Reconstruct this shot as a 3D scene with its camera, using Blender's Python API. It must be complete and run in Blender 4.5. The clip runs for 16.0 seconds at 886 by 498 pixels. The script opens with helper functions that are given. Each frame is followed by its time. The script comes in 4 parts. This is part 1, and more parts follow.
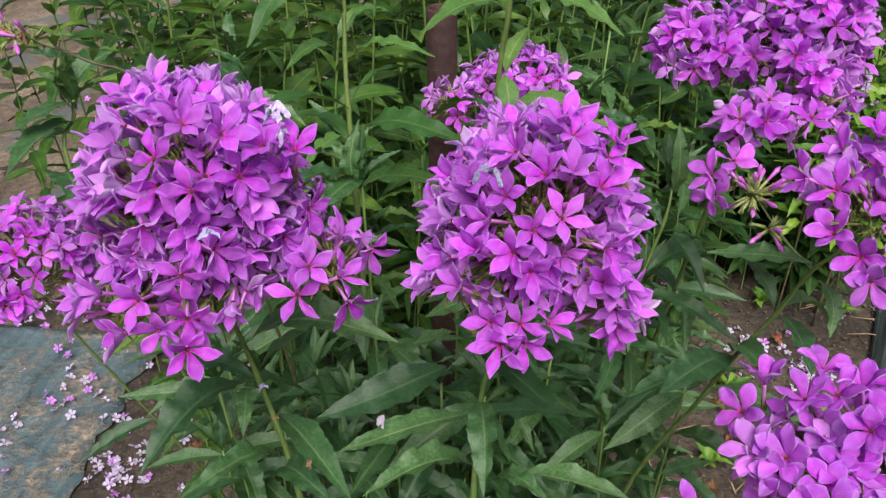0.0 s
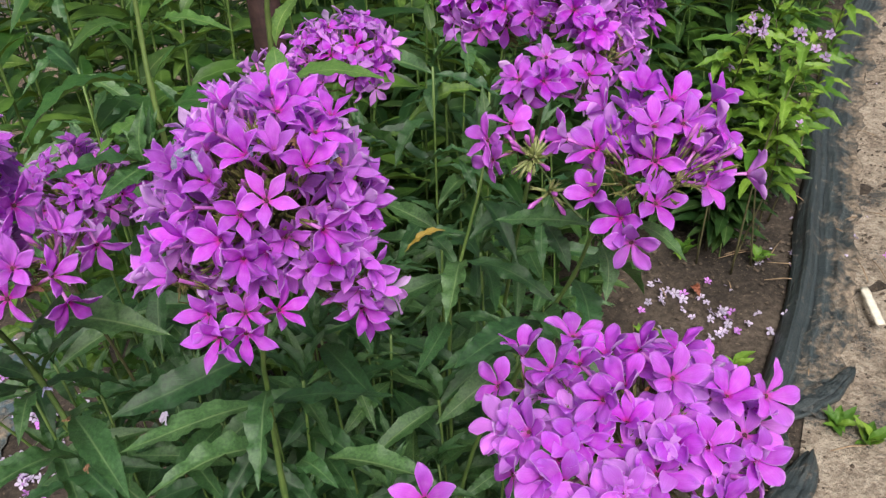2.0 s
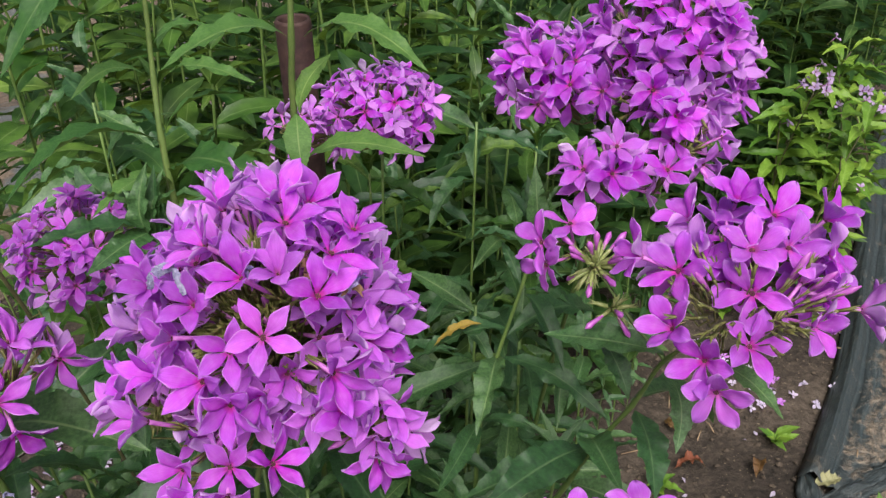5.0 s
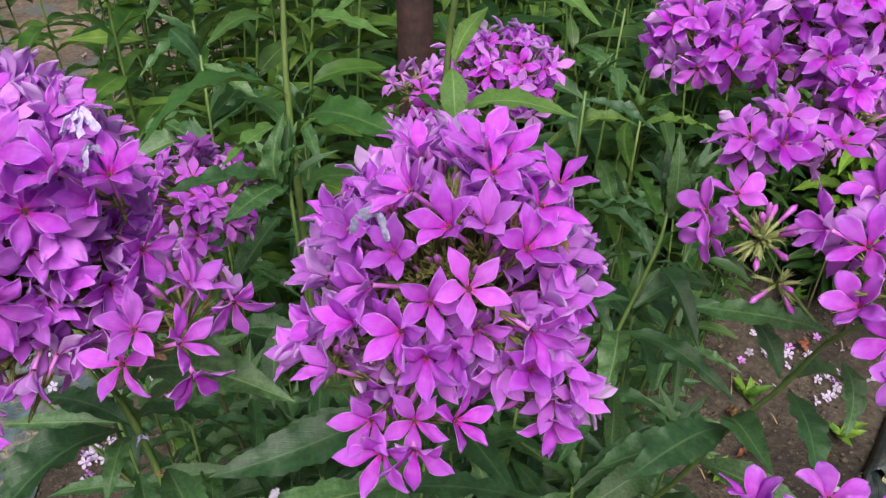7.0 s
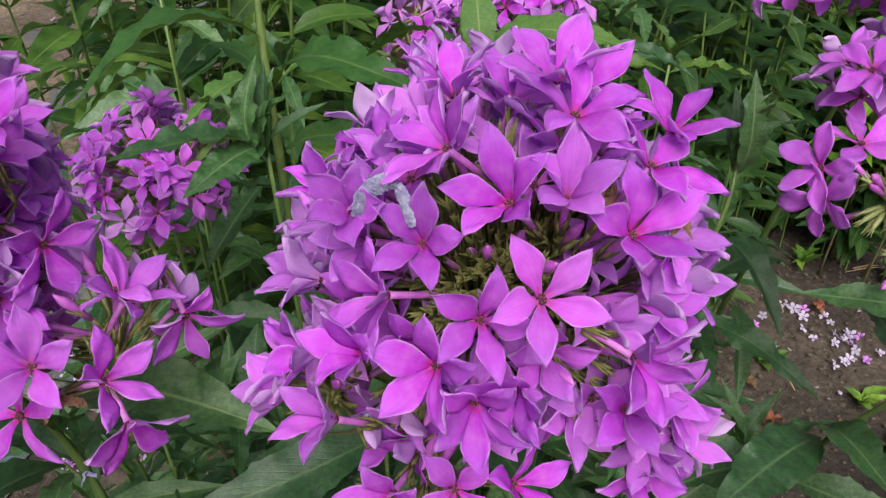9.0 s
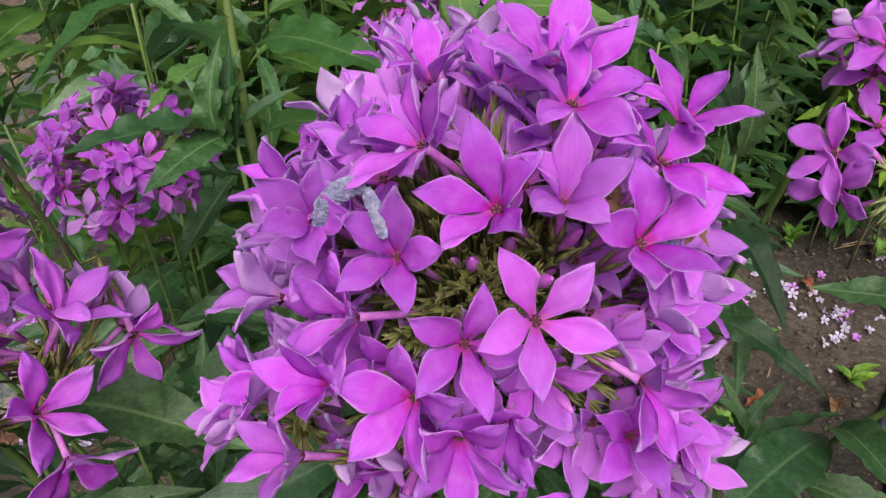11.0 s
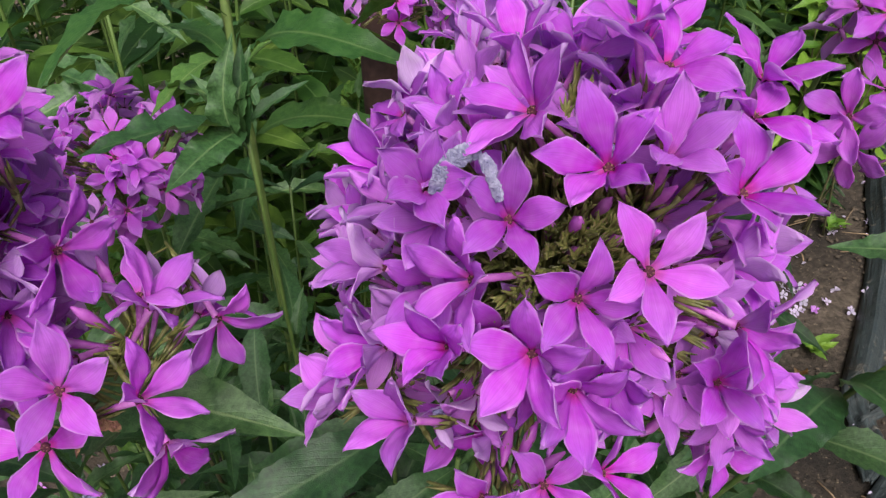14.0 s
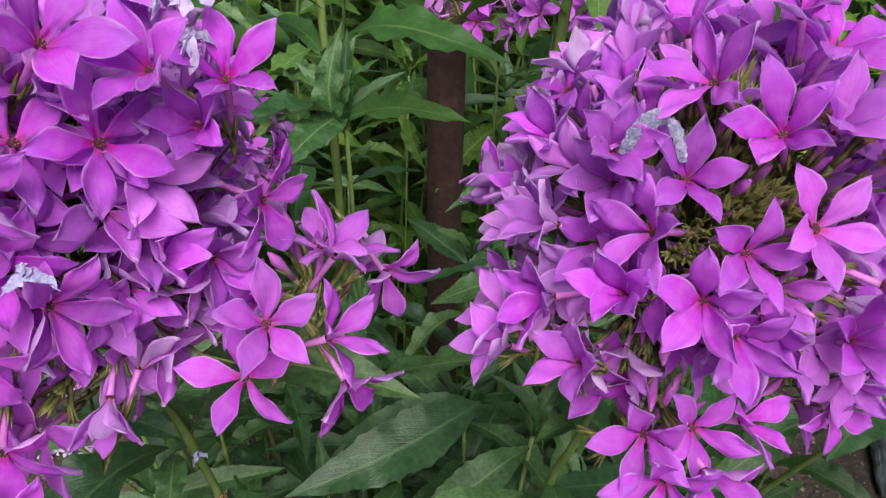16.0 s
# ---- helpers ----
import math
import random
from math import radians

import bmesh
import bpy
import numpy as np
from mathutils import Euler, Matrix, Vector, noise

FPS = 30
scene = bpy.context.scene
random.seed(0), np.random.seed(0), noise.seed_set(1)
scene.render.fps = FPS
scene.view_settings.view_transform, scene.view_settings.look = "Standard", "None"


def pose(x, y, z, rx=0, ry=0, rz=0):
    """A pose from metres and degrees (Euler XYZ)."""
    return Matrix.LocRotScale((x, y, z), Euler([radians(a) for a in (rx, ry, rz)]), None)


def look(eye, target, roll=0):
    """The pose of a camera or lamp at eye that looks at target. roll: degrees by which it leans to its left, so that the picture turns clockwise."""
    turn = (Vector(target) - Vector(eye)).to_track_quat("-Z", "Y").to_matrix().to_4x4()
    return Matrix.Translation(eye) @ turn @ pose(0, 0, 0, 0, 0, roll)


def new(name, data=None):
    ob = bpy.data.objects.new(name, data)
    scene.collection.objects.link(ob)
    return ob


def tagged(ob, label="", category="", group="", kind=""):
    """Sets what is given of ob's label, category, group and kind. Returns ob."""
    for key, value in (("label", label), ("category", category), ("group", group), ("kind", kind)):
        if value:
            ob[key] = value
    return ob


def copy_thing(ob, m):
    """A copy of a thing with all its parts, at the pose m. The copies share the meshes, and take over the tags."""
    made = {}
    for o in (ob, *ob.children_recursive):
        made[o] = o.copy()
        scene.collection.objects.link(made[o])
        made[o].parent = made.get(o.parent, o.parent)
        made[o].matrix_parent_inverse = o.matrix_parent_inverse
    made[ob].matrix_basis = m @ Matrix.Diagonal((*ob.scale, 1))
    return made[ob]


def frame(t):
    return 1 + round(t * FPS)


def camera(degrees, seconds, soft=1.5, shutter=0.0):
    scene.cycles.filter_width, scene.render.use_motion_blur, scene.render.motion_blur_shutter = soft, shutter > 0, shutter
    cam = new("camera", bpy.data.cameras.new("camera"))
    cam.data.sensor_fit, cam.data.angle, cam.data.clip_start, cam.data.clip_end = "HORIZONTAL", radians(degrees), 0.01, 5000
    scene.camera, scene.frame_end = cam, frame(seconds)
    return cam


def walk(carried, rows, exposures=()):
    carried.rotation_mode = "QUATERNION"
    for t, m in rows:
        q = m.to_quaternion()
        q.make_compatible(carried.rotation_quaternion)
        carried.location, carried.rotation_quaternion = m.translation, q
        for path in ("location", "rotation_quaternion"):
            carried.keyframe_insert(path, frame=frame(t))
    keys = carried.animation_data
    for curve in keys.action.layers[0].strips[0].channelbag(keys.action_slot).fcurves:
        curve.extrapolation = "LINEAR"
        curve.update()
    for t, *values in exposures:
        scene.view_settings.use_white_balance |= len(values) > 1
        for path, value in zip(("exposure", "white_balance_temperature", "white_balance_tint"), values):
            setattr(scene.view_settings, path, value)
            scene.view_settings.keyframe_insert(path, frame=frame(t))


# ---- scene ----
cam = camera(57.4, 16.0, soft=1.35)
METRES, EYE, TILT, LEAN, TURN = 0.64, 1.44, -33.0, 0.5, 0.0
ROWS = [
    (0.0, 0.0, 0.0, 0.0, -0.0, 0.0, 0.0),
    (0.5, 0.0377, -0.0065, -0.013, -0.25, -0.36, 0.49),
    (1.0, 0.0953, 0.009, -0.0166, -0.83, -1.02, 1.37),
    (1.5, 0.1587, 0.0176, -0.0077, -1.67, -1.78, 2.52),
    (2.0, 0.2152, 0.0331, 0.0058, -2.44, -2.42, 3.68),
    (2.5, 0.2411, 0.0557, 0.0277, -3.11, -2.63, 4.36),
    (3.0, 0.2545, 0.0915, 0.0511, -3.35, -2.38, 4.37),
    (5.5, 0.1857, 0.1858, 0.0895, 0.63, -0.74, -1.11),
    (6.0, 0.1555, 0.1769, 0.0866, 1.4, -1.14, -1.97),
    (6.5, 0.134, 0.185, 0.0785, 2.03, -1.76, -2.47),
    (7.0, 0.1044, 0.1997, 0.0719, 2.38, -2.54, -2.69),
    (7.5, 0.0829, 0.2431, 0.0569, 2.38, -3.36, -2.6),
    (8.0, 0.0676, 0.2825, 0.0574, 2.1, -4.05, -2.21),
    (8.5, 0.0629, 0.3408, 0.066, 1.82, -4.65, -1.7),
    (9.0, 0.0705, 0.379, 0.0731, 1.52, -5.1, -1.31),
    (9.5, 0.0705, 0.3941, 0.0783, 1.16, -5.53, -1.09),
    (10.0, 0.0738, 0.4272, 0.0804, 0.7, -6.06, -0.83),
    (12.5, 0.0552, 0.413, 0.0744, 0.34, -6.65, -0.26),
    (13.0, 0.0219, 0.3969, 0.0624, -0.2, -6.63, 0.21),
    (13.5, 0.0073, 0.3964, 0.063, -1.57, -6.56, 1.14),
    (14.0, 0.0146, 0.4141, 0.0697, -3.27, -6.57, 2.19),
    (14.5, 0.0172, 0.4124, 0.0653, -4.69, -6.67, 2.85),
    (15.0, 0.0009, 0.3987, 0.0572, -5.01, -6.5, 2.68),
    (15.5, -0.0311, 0.3854, 0.053, -4.24, -6.28, 1.79),
    (16.0, -0.0602, 0.38, 0.0515, -2.69, -5.76, 0.37),
]
walk(cam, [(t, pose(0, 0, EYE, TILT, LEAN, TURN) @ pose(METRES * x, METRES * y, METRES * z, 90 + pitch, roll, yaw)) for t, x, y, z, yaw, pitch, roll in ROWS], [(0.0, 0.29), (1.5, 0.2), (3.0, 0.24), (5.5, 0.22), (8.5, 0.17), (9.5, 0.11), (13.0, 0.1), (16.0, 0.18)])

# ---- world, sun ----
world = bpy.data.worlds.new("sky")
scene.world = world
world.use_nodes = True
wn = world.node_tree
sky = wn.nodes.new("ShaderNodeTexSky")
sky.sky_type, sky.sun_disc = "NISHITA", False
sky.sun_elevation, sky.sun_rotation = radians(55), radians(176)
sky.air_density, sky.dust_density, sky.ozone_density = 1.0, 7.0, 0.3
wn.nodes["Background"].inputs["Strength"].default_value = 0.068
wn.links.new(sky.outputs[0], wn.nodes["Background"].inputs["Color"])
sun = new("sun", bpy.data.lights.new("sun", "SUN"))
sun.data.energy, sun.data.angle, sun.data.color = 4.15, radians(36), (1.0, 0.98, 0.95)
sun.matrix_world = look((0.1, -1.6, 2.3), (0, 0, 0))


# ---- materials ----
class Nodes:
    """A material with a Principled surface and short calls for its nodes."""

    def __init__(self, name, rough=0.5):
        self.mat = bpy.data.materials.new(name)
        self.mat.use_nodes = True
        self.tree = self.mat.node_tree
        self.out = self.tree.nodes["Material Output"]
        self.bsdf = self.tree.nodes["Principled BSDF"]
        self.bsdf.inputs["Roughness"].default_value = rough

    def node(self, kind, **values):
        n = self.tree.nodes.new(kind)
        for key, value in values.items():
            n.inputs[key.replace("_", " ")].default_value = value
        return n

    def link(self, a, b):
        self.tree.links.new(a, b)

    def coords(self, which="Object"):
        return self.node("ShaderNodeTexCoord").outputs[which]

    def noise(self, scale, detail=3.0, where=None, rough=0.55):
        n = self.node("ShaderNodeTexNoise", Scale=scale, Detail=detail, Roughness=rough)
        self.link(where or self.coords(), n.inputs["Vector"])
        return n.outputs["Fac"]

    def ramp(self, fac, *stops):
        n = self.node("ShaderNodeValToRGB")
        el = n.color_ramp.elements
        while len(el) < len(stops):
            el.new(0.5)
        for e, (pos, col) in zip(el, stops):
            e.position, e.color = pos, (*col, 1) if len(col) == 3 else (col[0], col[0], col[0], 1)
        self.link(fac, n.inputs["Fac"])
        return n.outputs["Color"]

    def mix(self, fac, a, b, mode="MIX"):
        n = self.node("ShaderNodeMix")
        n.data_type, n.blend_type = "RGBA", mode
        for value, slot in ((fac, n.inputs[0]), (a, n.inputs[6]), (b, n.inputs[7])):
            if isinstance(value, (int, float)):
                slot.default_value = value
            elif isinstance(value, tuple):
                slot.default_value = (*value, 1)
            else:
                self.link(value, slot)
        return n.outputs[2]

    def math(self, op, a, b=0.5):
        n = self.node("ShaderNodeMath")
        n.operation = op
        for value, slot in ((a, n.inputs[0]), (b, n.inputs[1])):
            if isinstance(value, (int, float)):
                slot.default_value = value
            else:
                self.link(value, slot)
        return n.outputs[0]

    def bump(self, height, strength, distance):
        n = self.node("ShaderNodeBump", Strength=strength, Distance=distance)
        self.link(height, n.inputs["Height"])
        self.link(n.outputs["Normal"], self.bsdf.inputs["Normal"])

    def colour(self, c):
        self.link(c, self.bsdf.inputs["Base Color"])

    def thin(self, c, share):
        """Lets part of the light through, as a petal or a leaf does."""
        tr = self.node("ShaderNodeBsdfTranslucent")
        self.link(c, tr.inputs["Color"])
        m = self.node("ShaderNodeMixShader")
        m.inputs[0].default_value = share
        self.link(self.bsdf.outputs[0], m.inputs[1])
        self.link(tr.outputs[0], m.inputs[2])
        self.link(m.outputs[0], self.out.inputs["Surface"])


def uv_parts(nd):
    sep = nd.node("ShaderNodeSeparateXYZ")
    nd.link(nd.coords("UV"), sep.inputs[0])
    return sep.outputs[0], sep.outputs[1]


def petal_material(name, base, tip, eye, faded):
    nd = Nodes(name, 0.5)
    u, v = uv_parts(nd)
    stretch = nd.node("ShaderNodeMapping")
    stretch.inputs["Scale"].default_value = (26, 1.6, 1)
    nd.link(nd.coords("UV"), stretch.inputs["Vector"])
    veins = nd.noise(1.0, 3.0, stretch.outputs[0])
    c = nd.ramp(v, (0.0, eye), (0.03, eye), (0.17, base), (0.42, base), (0.85, tip))
    info = nd.node("ShaderNodeObjectInfo")
    sep = nd.node("ShaderNodeSeparateColor")
    nd.link(info.outputs["Color"], sep.inputs[0])
    c = nd.mix(sep.outputs[0], c, faded)
    rim = nd.ramp(nd.math("MAXIMUM", nd.math("MULTIPLY", nd.math("ABSOLUTE", nd.math("SUBTRACT", u, 0.5)), 2.0), v), (0.84, (0,)), (1.0, (1,)))
    c = nd.mix(nd.math("MULTIPLY", rim, nd.ramp(nd.noise(130.0, 2.0), (0.4, (0,)), (0.62, (0.9,)))), c, (0.86, 0.6, 0.97))
    blotch = nd.noise(170.0, 2.0)
    c = nd.mix(nd.ramp(blotch, (0.45, (0,)), (0.8, (0.35,))), c, faded)
    c = nd.mix(nd.ramp(veins, (0.42, (0.15,)), (0.6, (0,))), c, (0.26, 0.015, 0.28), "MIX")
    bright = nd.node("ShaderNodeHueSaturation")
    nd.link(nd.math("ADD", nd.math("MULTIPLY", info.outputs["Random"], 0.22), 0.91), bright.inputs["Value"])
    nd.link(nd.math("ADD", nd.math("MULTIPLY", info.outputs["Random"], 0.02), 0.49), bright.inputs["Hue"])
    nd.link(c, bright.inputs["Color"])
    c = bright.outputs[0]
    nd.colour(c)
    nd.bsdf.inputs["Sheen Weight"].default_value = 0.0
    nd.bsdf.inputs["Specular IOR Level"].default_value = 0.22
    nd.bump(nd.math("ADD", veins, nd.noise(600.0, 2.0)), 0.4, 0.0005)
    nd.thin(c, 0.6)
    return nd.mat


PETAL = petal_material("petal_face", (0.625, 0.04, 0.72), (0.69, 0.17, 0.89), (0.66, 0.02, 0.42), (0.84, 0.42, 0.95))
PETAL_BACK = petal_material("petal_reverse", (0.78, 0.35, 0.93), (0.84, 0.53, 0.97), (0.64, 0.16, 0.6), (0.9, 0.74, 0.98))
PALE = petal_material("pale_petal", (0.62, 0.46, 0.74), (0.72, 0.6, 0.8), (0.5, 0.2, 0.5), (0.8, 0.75, 0.88))


def plain_material(name, a, b, scale, rough=0.5, bump=0.3, depth=0.0005, thin=0.0, spread=0.3):
    nd = Nodes(name, rough)
    n = nd.noise(scale, 4.0)
    c = nd.ramp(n, (0.3, a), (0.7, b))
    info = nd.node("ShaderNodeObjectInfo")
    hs = nd.node("ShaderNodeHueSaturation")
    nd.link(nd.math("ADD", nd.math("MULTIPLY", info.outputs["Random"], spread), 1 - spread / 2), hs.inputs["Value"])
    nd.link(c, hs.inputs["Color"])
    nd.colour(hs.outputs[0])
    nd.bump(nd.noise(scale * 3, 4.0), bump, depth)
    if thin:
        nd.thin(hs.outputs[0], thin)
    return nd.mat


TUBE = plain_material("flower_tube", (0.42, 0.08, 0.42), (0.55, 0.22, 0.55), 300, 0.5, 0.2, 0.0003)
CALYX = plain_material("calyx", (0.055, 0.065, 0.016), (0.22, 0.22, 0.065), 300, 0.5, 0.2, 0.0003)
THROAT = plain_material("throat", (0.03, 0.003, 0.014), (0.09, 0.008, 0.035), 900, 0.9, 0.2, 0.0002)
ANTHER = plain_material("anther", (0.1, 0.03, 0.04), (0.34, 0.17, 0.13), 900, 0.9, 0.2, 0.0002)
BUD = plain_material("bud", (0.36, 0.05, 0.38), (0.5, 0.16, 0.52), 260, 0.45, 0.2, 0.0003)
BUD_GREEN = plain_material("bud_calyx", (0.15, 0.19, 0.05), (0.3, 0.33, 0.13), 300, 0.5, 0.2, 0.0003)
WITHERED = plain_material("withered_petal", (0.22, 0.2, 0.45), (0.5, 0.48, 0.7), 220, 0.7, 0.9, 0.002)
BLEACHED = plain_material("bleached_petal", (0.46, 0.38, 0.68), (0.78, 0.71, 0.9), 220, 0.7, 0.7, 0.002, 0.3)
SHRIVELLED = plain_material("shrivelled_petal", (0.12, 0.115, 0.24), (0.4, 0.39, 0.54), 420, 0.75, 0.9, 0.0015)
DRY = plain_material("dry_petal", (0.12, 0.06, 0.03), (0.32, 0.18, 0.1), 220, 0.8, 0.9, 0.002)
DRY_STALK = plain_material("dry_stalk", (0.16, 0.1, 0.06), (0.36, 0.26, 0.16), 80, 0.85, 0.5, 0.001)
STEM = plain_material("stem", (0.07, 0.13, 0.03), (0.13, 0.2, 0.05), 90, 0.5, 0.3, 0.0006)
STEM_PALE = plain_material("pale_stem", (0.09, 0.15, 0.035), (0.16, 0.23, 0.06), 90, 0.6, 0.3, 0.0006)
STEM_DARK = plain_material("dark_stem", (0.06, 0.05, 0.03), (0.12, 0.12, 0.05), 90, 0.5, 0.3, 0.0006)


def leaf_material(name, dark, light, rib, joined=False, sheen=0.32):
    nd = Nodes(name, 0.42)
    u, v = uv_parts(nd)
    vary = nd.node("ShaderNodeNewGeometry").outputs["Random Per Island"] if joined else nd.node("ShaderNodeObjectInfo").outputs["Random"]
    c = nd.ramp(nd.noise(38.0, 4.0), (0.3, dark), (0.72, light))
    off = nd.math("ABSOLUTE", nd.math("SUBTRACT", u, 0.5))
    c = nd.mix(nd.ramp(off, (0.012, (0.75,)), (0.035, (0,))), c, rib)
    # side veins, slanting to the tip
    wave = nd.node("ShaderNodeTexWave", Scale=1.0, Distortion=0.6, Detail=1.0)
    comb = nd.node("ShaderNodeCombineXYZ")
    nd.link(nd.math("SUBTRACT", nd.math("MULTIPLY", v, 4.2), nd.math("MULTIPLY", off, 2.6)), comb.inputs[0])
    nd.link(comb.outputs[0], wave.inputs["Vector"])
    vein = nd.ramp(wave.outputs["Fac"], (0.86, (0,)), (1.0, (1,)))
    c = nd.mix(nd.math("MULTIPLY", vein, 0.06), c, rib)
    specks = nd.ramp(nd.noise(420.0, 1.0), (0.75, (0,)), (0.79, (0.5,)))
    c = nd.mix(specks, c, (0.3, 0.34, 0.16))
    hs = nd.node("ShaderNodeHueSaturation")
    nd.link(nd.math("ADD", nd.math("MULTIPLY", vary, 0.75), 0.58), hs.inputs["Value"])
    nd.link(nd.math("ADD", nd.math("MULTIPLY", vary, -0.045), 0.522), hs.inputs["Hue"])
    nd.link(c, hs.inputs["Color"])
    nd.colour(hs.outputs[0])
    nd.link(nd.math("ADD", nd.math("MULTIPLY", nd.noise(60.0), 0.3), 0.25), nd.bsdf.inputs["Roughness"])
    nd.bump(nd.math("ADD", nd.math("MULTIPLY", vein, -0.25), nd.noise(160.0, 3.0)), 0.35, 0.0012)
    glow = nd.mix(0.6, hs.outputs[0], (0.24, 0.38, 0.04))
    nd.bsdf.inputs["Specular IOR Level"].default_value = sheen
    nd.thin(glow, 0.2)
    return nd.mat


LEAF = leaf_material("leaf", (0.016, 0.06, 0.02), (0.078, 0.186, 0.06), (0.17, 0.27, 0.11), sheen=0.65)
LEAF_YOUNG = leaf_material("young_leaf", (0.022, 0.068, 0.012), (0.092, 0.186, 0.032), (0.17, 0.26, 0.08))
# darker copy of leaf: the shade deep in the bed is in its colour
FAR_LEAF_SHADED = leaf_material("far_leaf_shaded", (0.011, 0.037, 0.011), (0.042, 0.1, 0.024), (0.13, 0.2, 0.07), True)
FAR_YOUNG = leaf_material("far_young_leaf", (0.019, 0.06, 0.01), (0.092, 0.184, 0.031), (0.17, 0.26, 0.08), True)
LEAF_BRIGHT = leaf_material("bright_leaf", (0.045, 0.125, 0.03), (0.1, 0.21, 0.05), (0.2, 0.3, 0.1))
LEAF_LIME = leaf_material("lime_leaf", (0.085, 0.19, 0.022), (0.175, 0.31, 0.042), (0.22, 0.34, 0.08))
LEAF_DRY = leaf_material("yellow_leaf", (0.3, 0.2, 0.03), (0.42, 0.3, 0.06), (0.4, 0.3, 0.1))


# ---- meshes ----
def lathe(bm, path, radii, sides, slot=0):
    """A tube along path, with one radius a point."""
    rings = []
    for i, p in enumerate(path):
        a, b = path[max(i - 1, 0)], path[min(i + 1, len(path) - 1)]
        way = (Vector(b) - Vector(a)).normalized()
        side = way.orthogonal().normalized() if i == 0 else (side - way * side.dot(way)).normalized()
        up = way.cross(side)
        rings.append([bm.verts.new(Vector(p) + (side * math.cos(k * math.tau / sides) + up * math.sin(k * math.tau / sides)) * radii[i]) for k in range(sides)])
    for r, s in zip(rings, rings[1:]):
        for k in range(sides):
            f = bm.faces.new((r[k], r[(k + 1) % sides], s[(k + 1) % sides], s[k]))
            f.material_index, f.smooth = slot, True
    for ring in (rings[0][::-1], rings[-1]):
        f = bm.faces.new(ring)
        f.material_index = slot
    return rings


def to_mesh(name, bm, *mats):
    me = bpy.data.meshes.new(name)
    bm.to_mesh(me)
    bm.free()
    for m in mats:
        me.materials.append(m)
    return me


def part(name, data, parent, m=None, label=""):
    """Links a mesh (or a bmesh's mesh) as one object under a thing or a part; m is its pose in the world."""
    ob = new(name, data)
    ob.parent = parent
    if m is not None:
        ob.matrix_basis = m
    if label:
        ob["label"] = label
    return ob


def sheet(bm, points, uvs, slot, flip=False):
    """A grid of quads over points[i][j], with uvs[i][j]."""
    layer = bm.loops.layers.uv.verify()
    vs = [[bm.verts.new(p) for p in row] for row in points]
    for i in range(len(vs) - 1):
        for j in range(len(vs[0]) - 1):
            for ids in ([(i, j), (i + 1, j), (i + 1, j + 1)], [(i, j), (i + 1, j + 1), (i, j + 1)]):
                if flip:
                    ids.reverse()
                f = bm.faces.new([vs[a][b] for a, b in ids])
                f.material_index, f.smooth = slot, True
                for loop, (a, b) in zip(f.loops, ids):
                    loop[layer].uv = uvs[a][b]
    return vs


def petal_points(rng, long, wide, pointed):
    stations = (0, 0.15, 0.35, 0.52, 0.65, 0.8, 0.92, 1)
    shape = (0.19, 0.37, 0.77, 1.0, 0.96, 0.65, 0.27, 0.0) if pointed else (0.2, 0.36, 0.73, 0.97, 1.0, 0.82, 0.5, 0.06)
    bend, cup, skew = rng.uniform(-0.3, 0.6), rng.uniform(-0.1, 0.85), rng.uniform(0.05, 0.45)
    curl, fold, roll = rng.uniform(-0.7, 2.2), rng.uniform(-0.8, 2.0), rng.uniform(-0.4, 0.5)
    lip = rng.uniform(-0.6, 1.0)
    nick, ph = rng.uniform(0.0, 0.07), rng.uniform(0, 6)
    rows, uvs = [], []
    for v in (0, 0.1, 0.22, 0.36, 0.5, 0.62, 0.74, 0.85, 0.94, 1):
        w = wide * np.interp(v, stations, shape) / 2
        x = long * (v - 0.06 * bend * v * v)
        z = long * (0.10 * math.sin(v * 2.6) - 0.3 * bend * v ** 2.2 + 0.1 * lip * max(v - 0.7, 0) * 3)
        row, uvrow = [], []
        for j in range(7):
            u = j / 3 - 1
            y = u * w + skew * long * 0.4 * v * v * v
            zz = z + cup * w * 0.5 * u * u * (1 - 0.5 * v) + roll * u * w * v
            zz += 0.5 * w * v * (curl * max(u - 0.3, 0) ** 1.5 + fold * max(-u - 0.3, 0) ** 1.5)
            y -= 0.22 * w * v * (abs(curl) * max(u - 0.5, 0) - abs(fold) * max(-u - 0.5, 0))
            y *= 1 + 0.05 * math.sin(13 * v + ph + 4 * u) * (abs(u) > 0.9)
            tip_cut = nick * long * (1 - abs(u)) * max(v - 0.8, 0) * 5 if not pointed else 0
            row.append(Vector((x + 0.0014 - tip_cut, y, zz + 0.00045 * math.sin(9 * v + 3 * u + ph) + 0.0004 * v * math.sin(17 * v + 5 * u + ph))))
            uvrow.append((j / 6, v))
        rows.append(row)
        uvs.append(uvrow)
    return rows, uvs


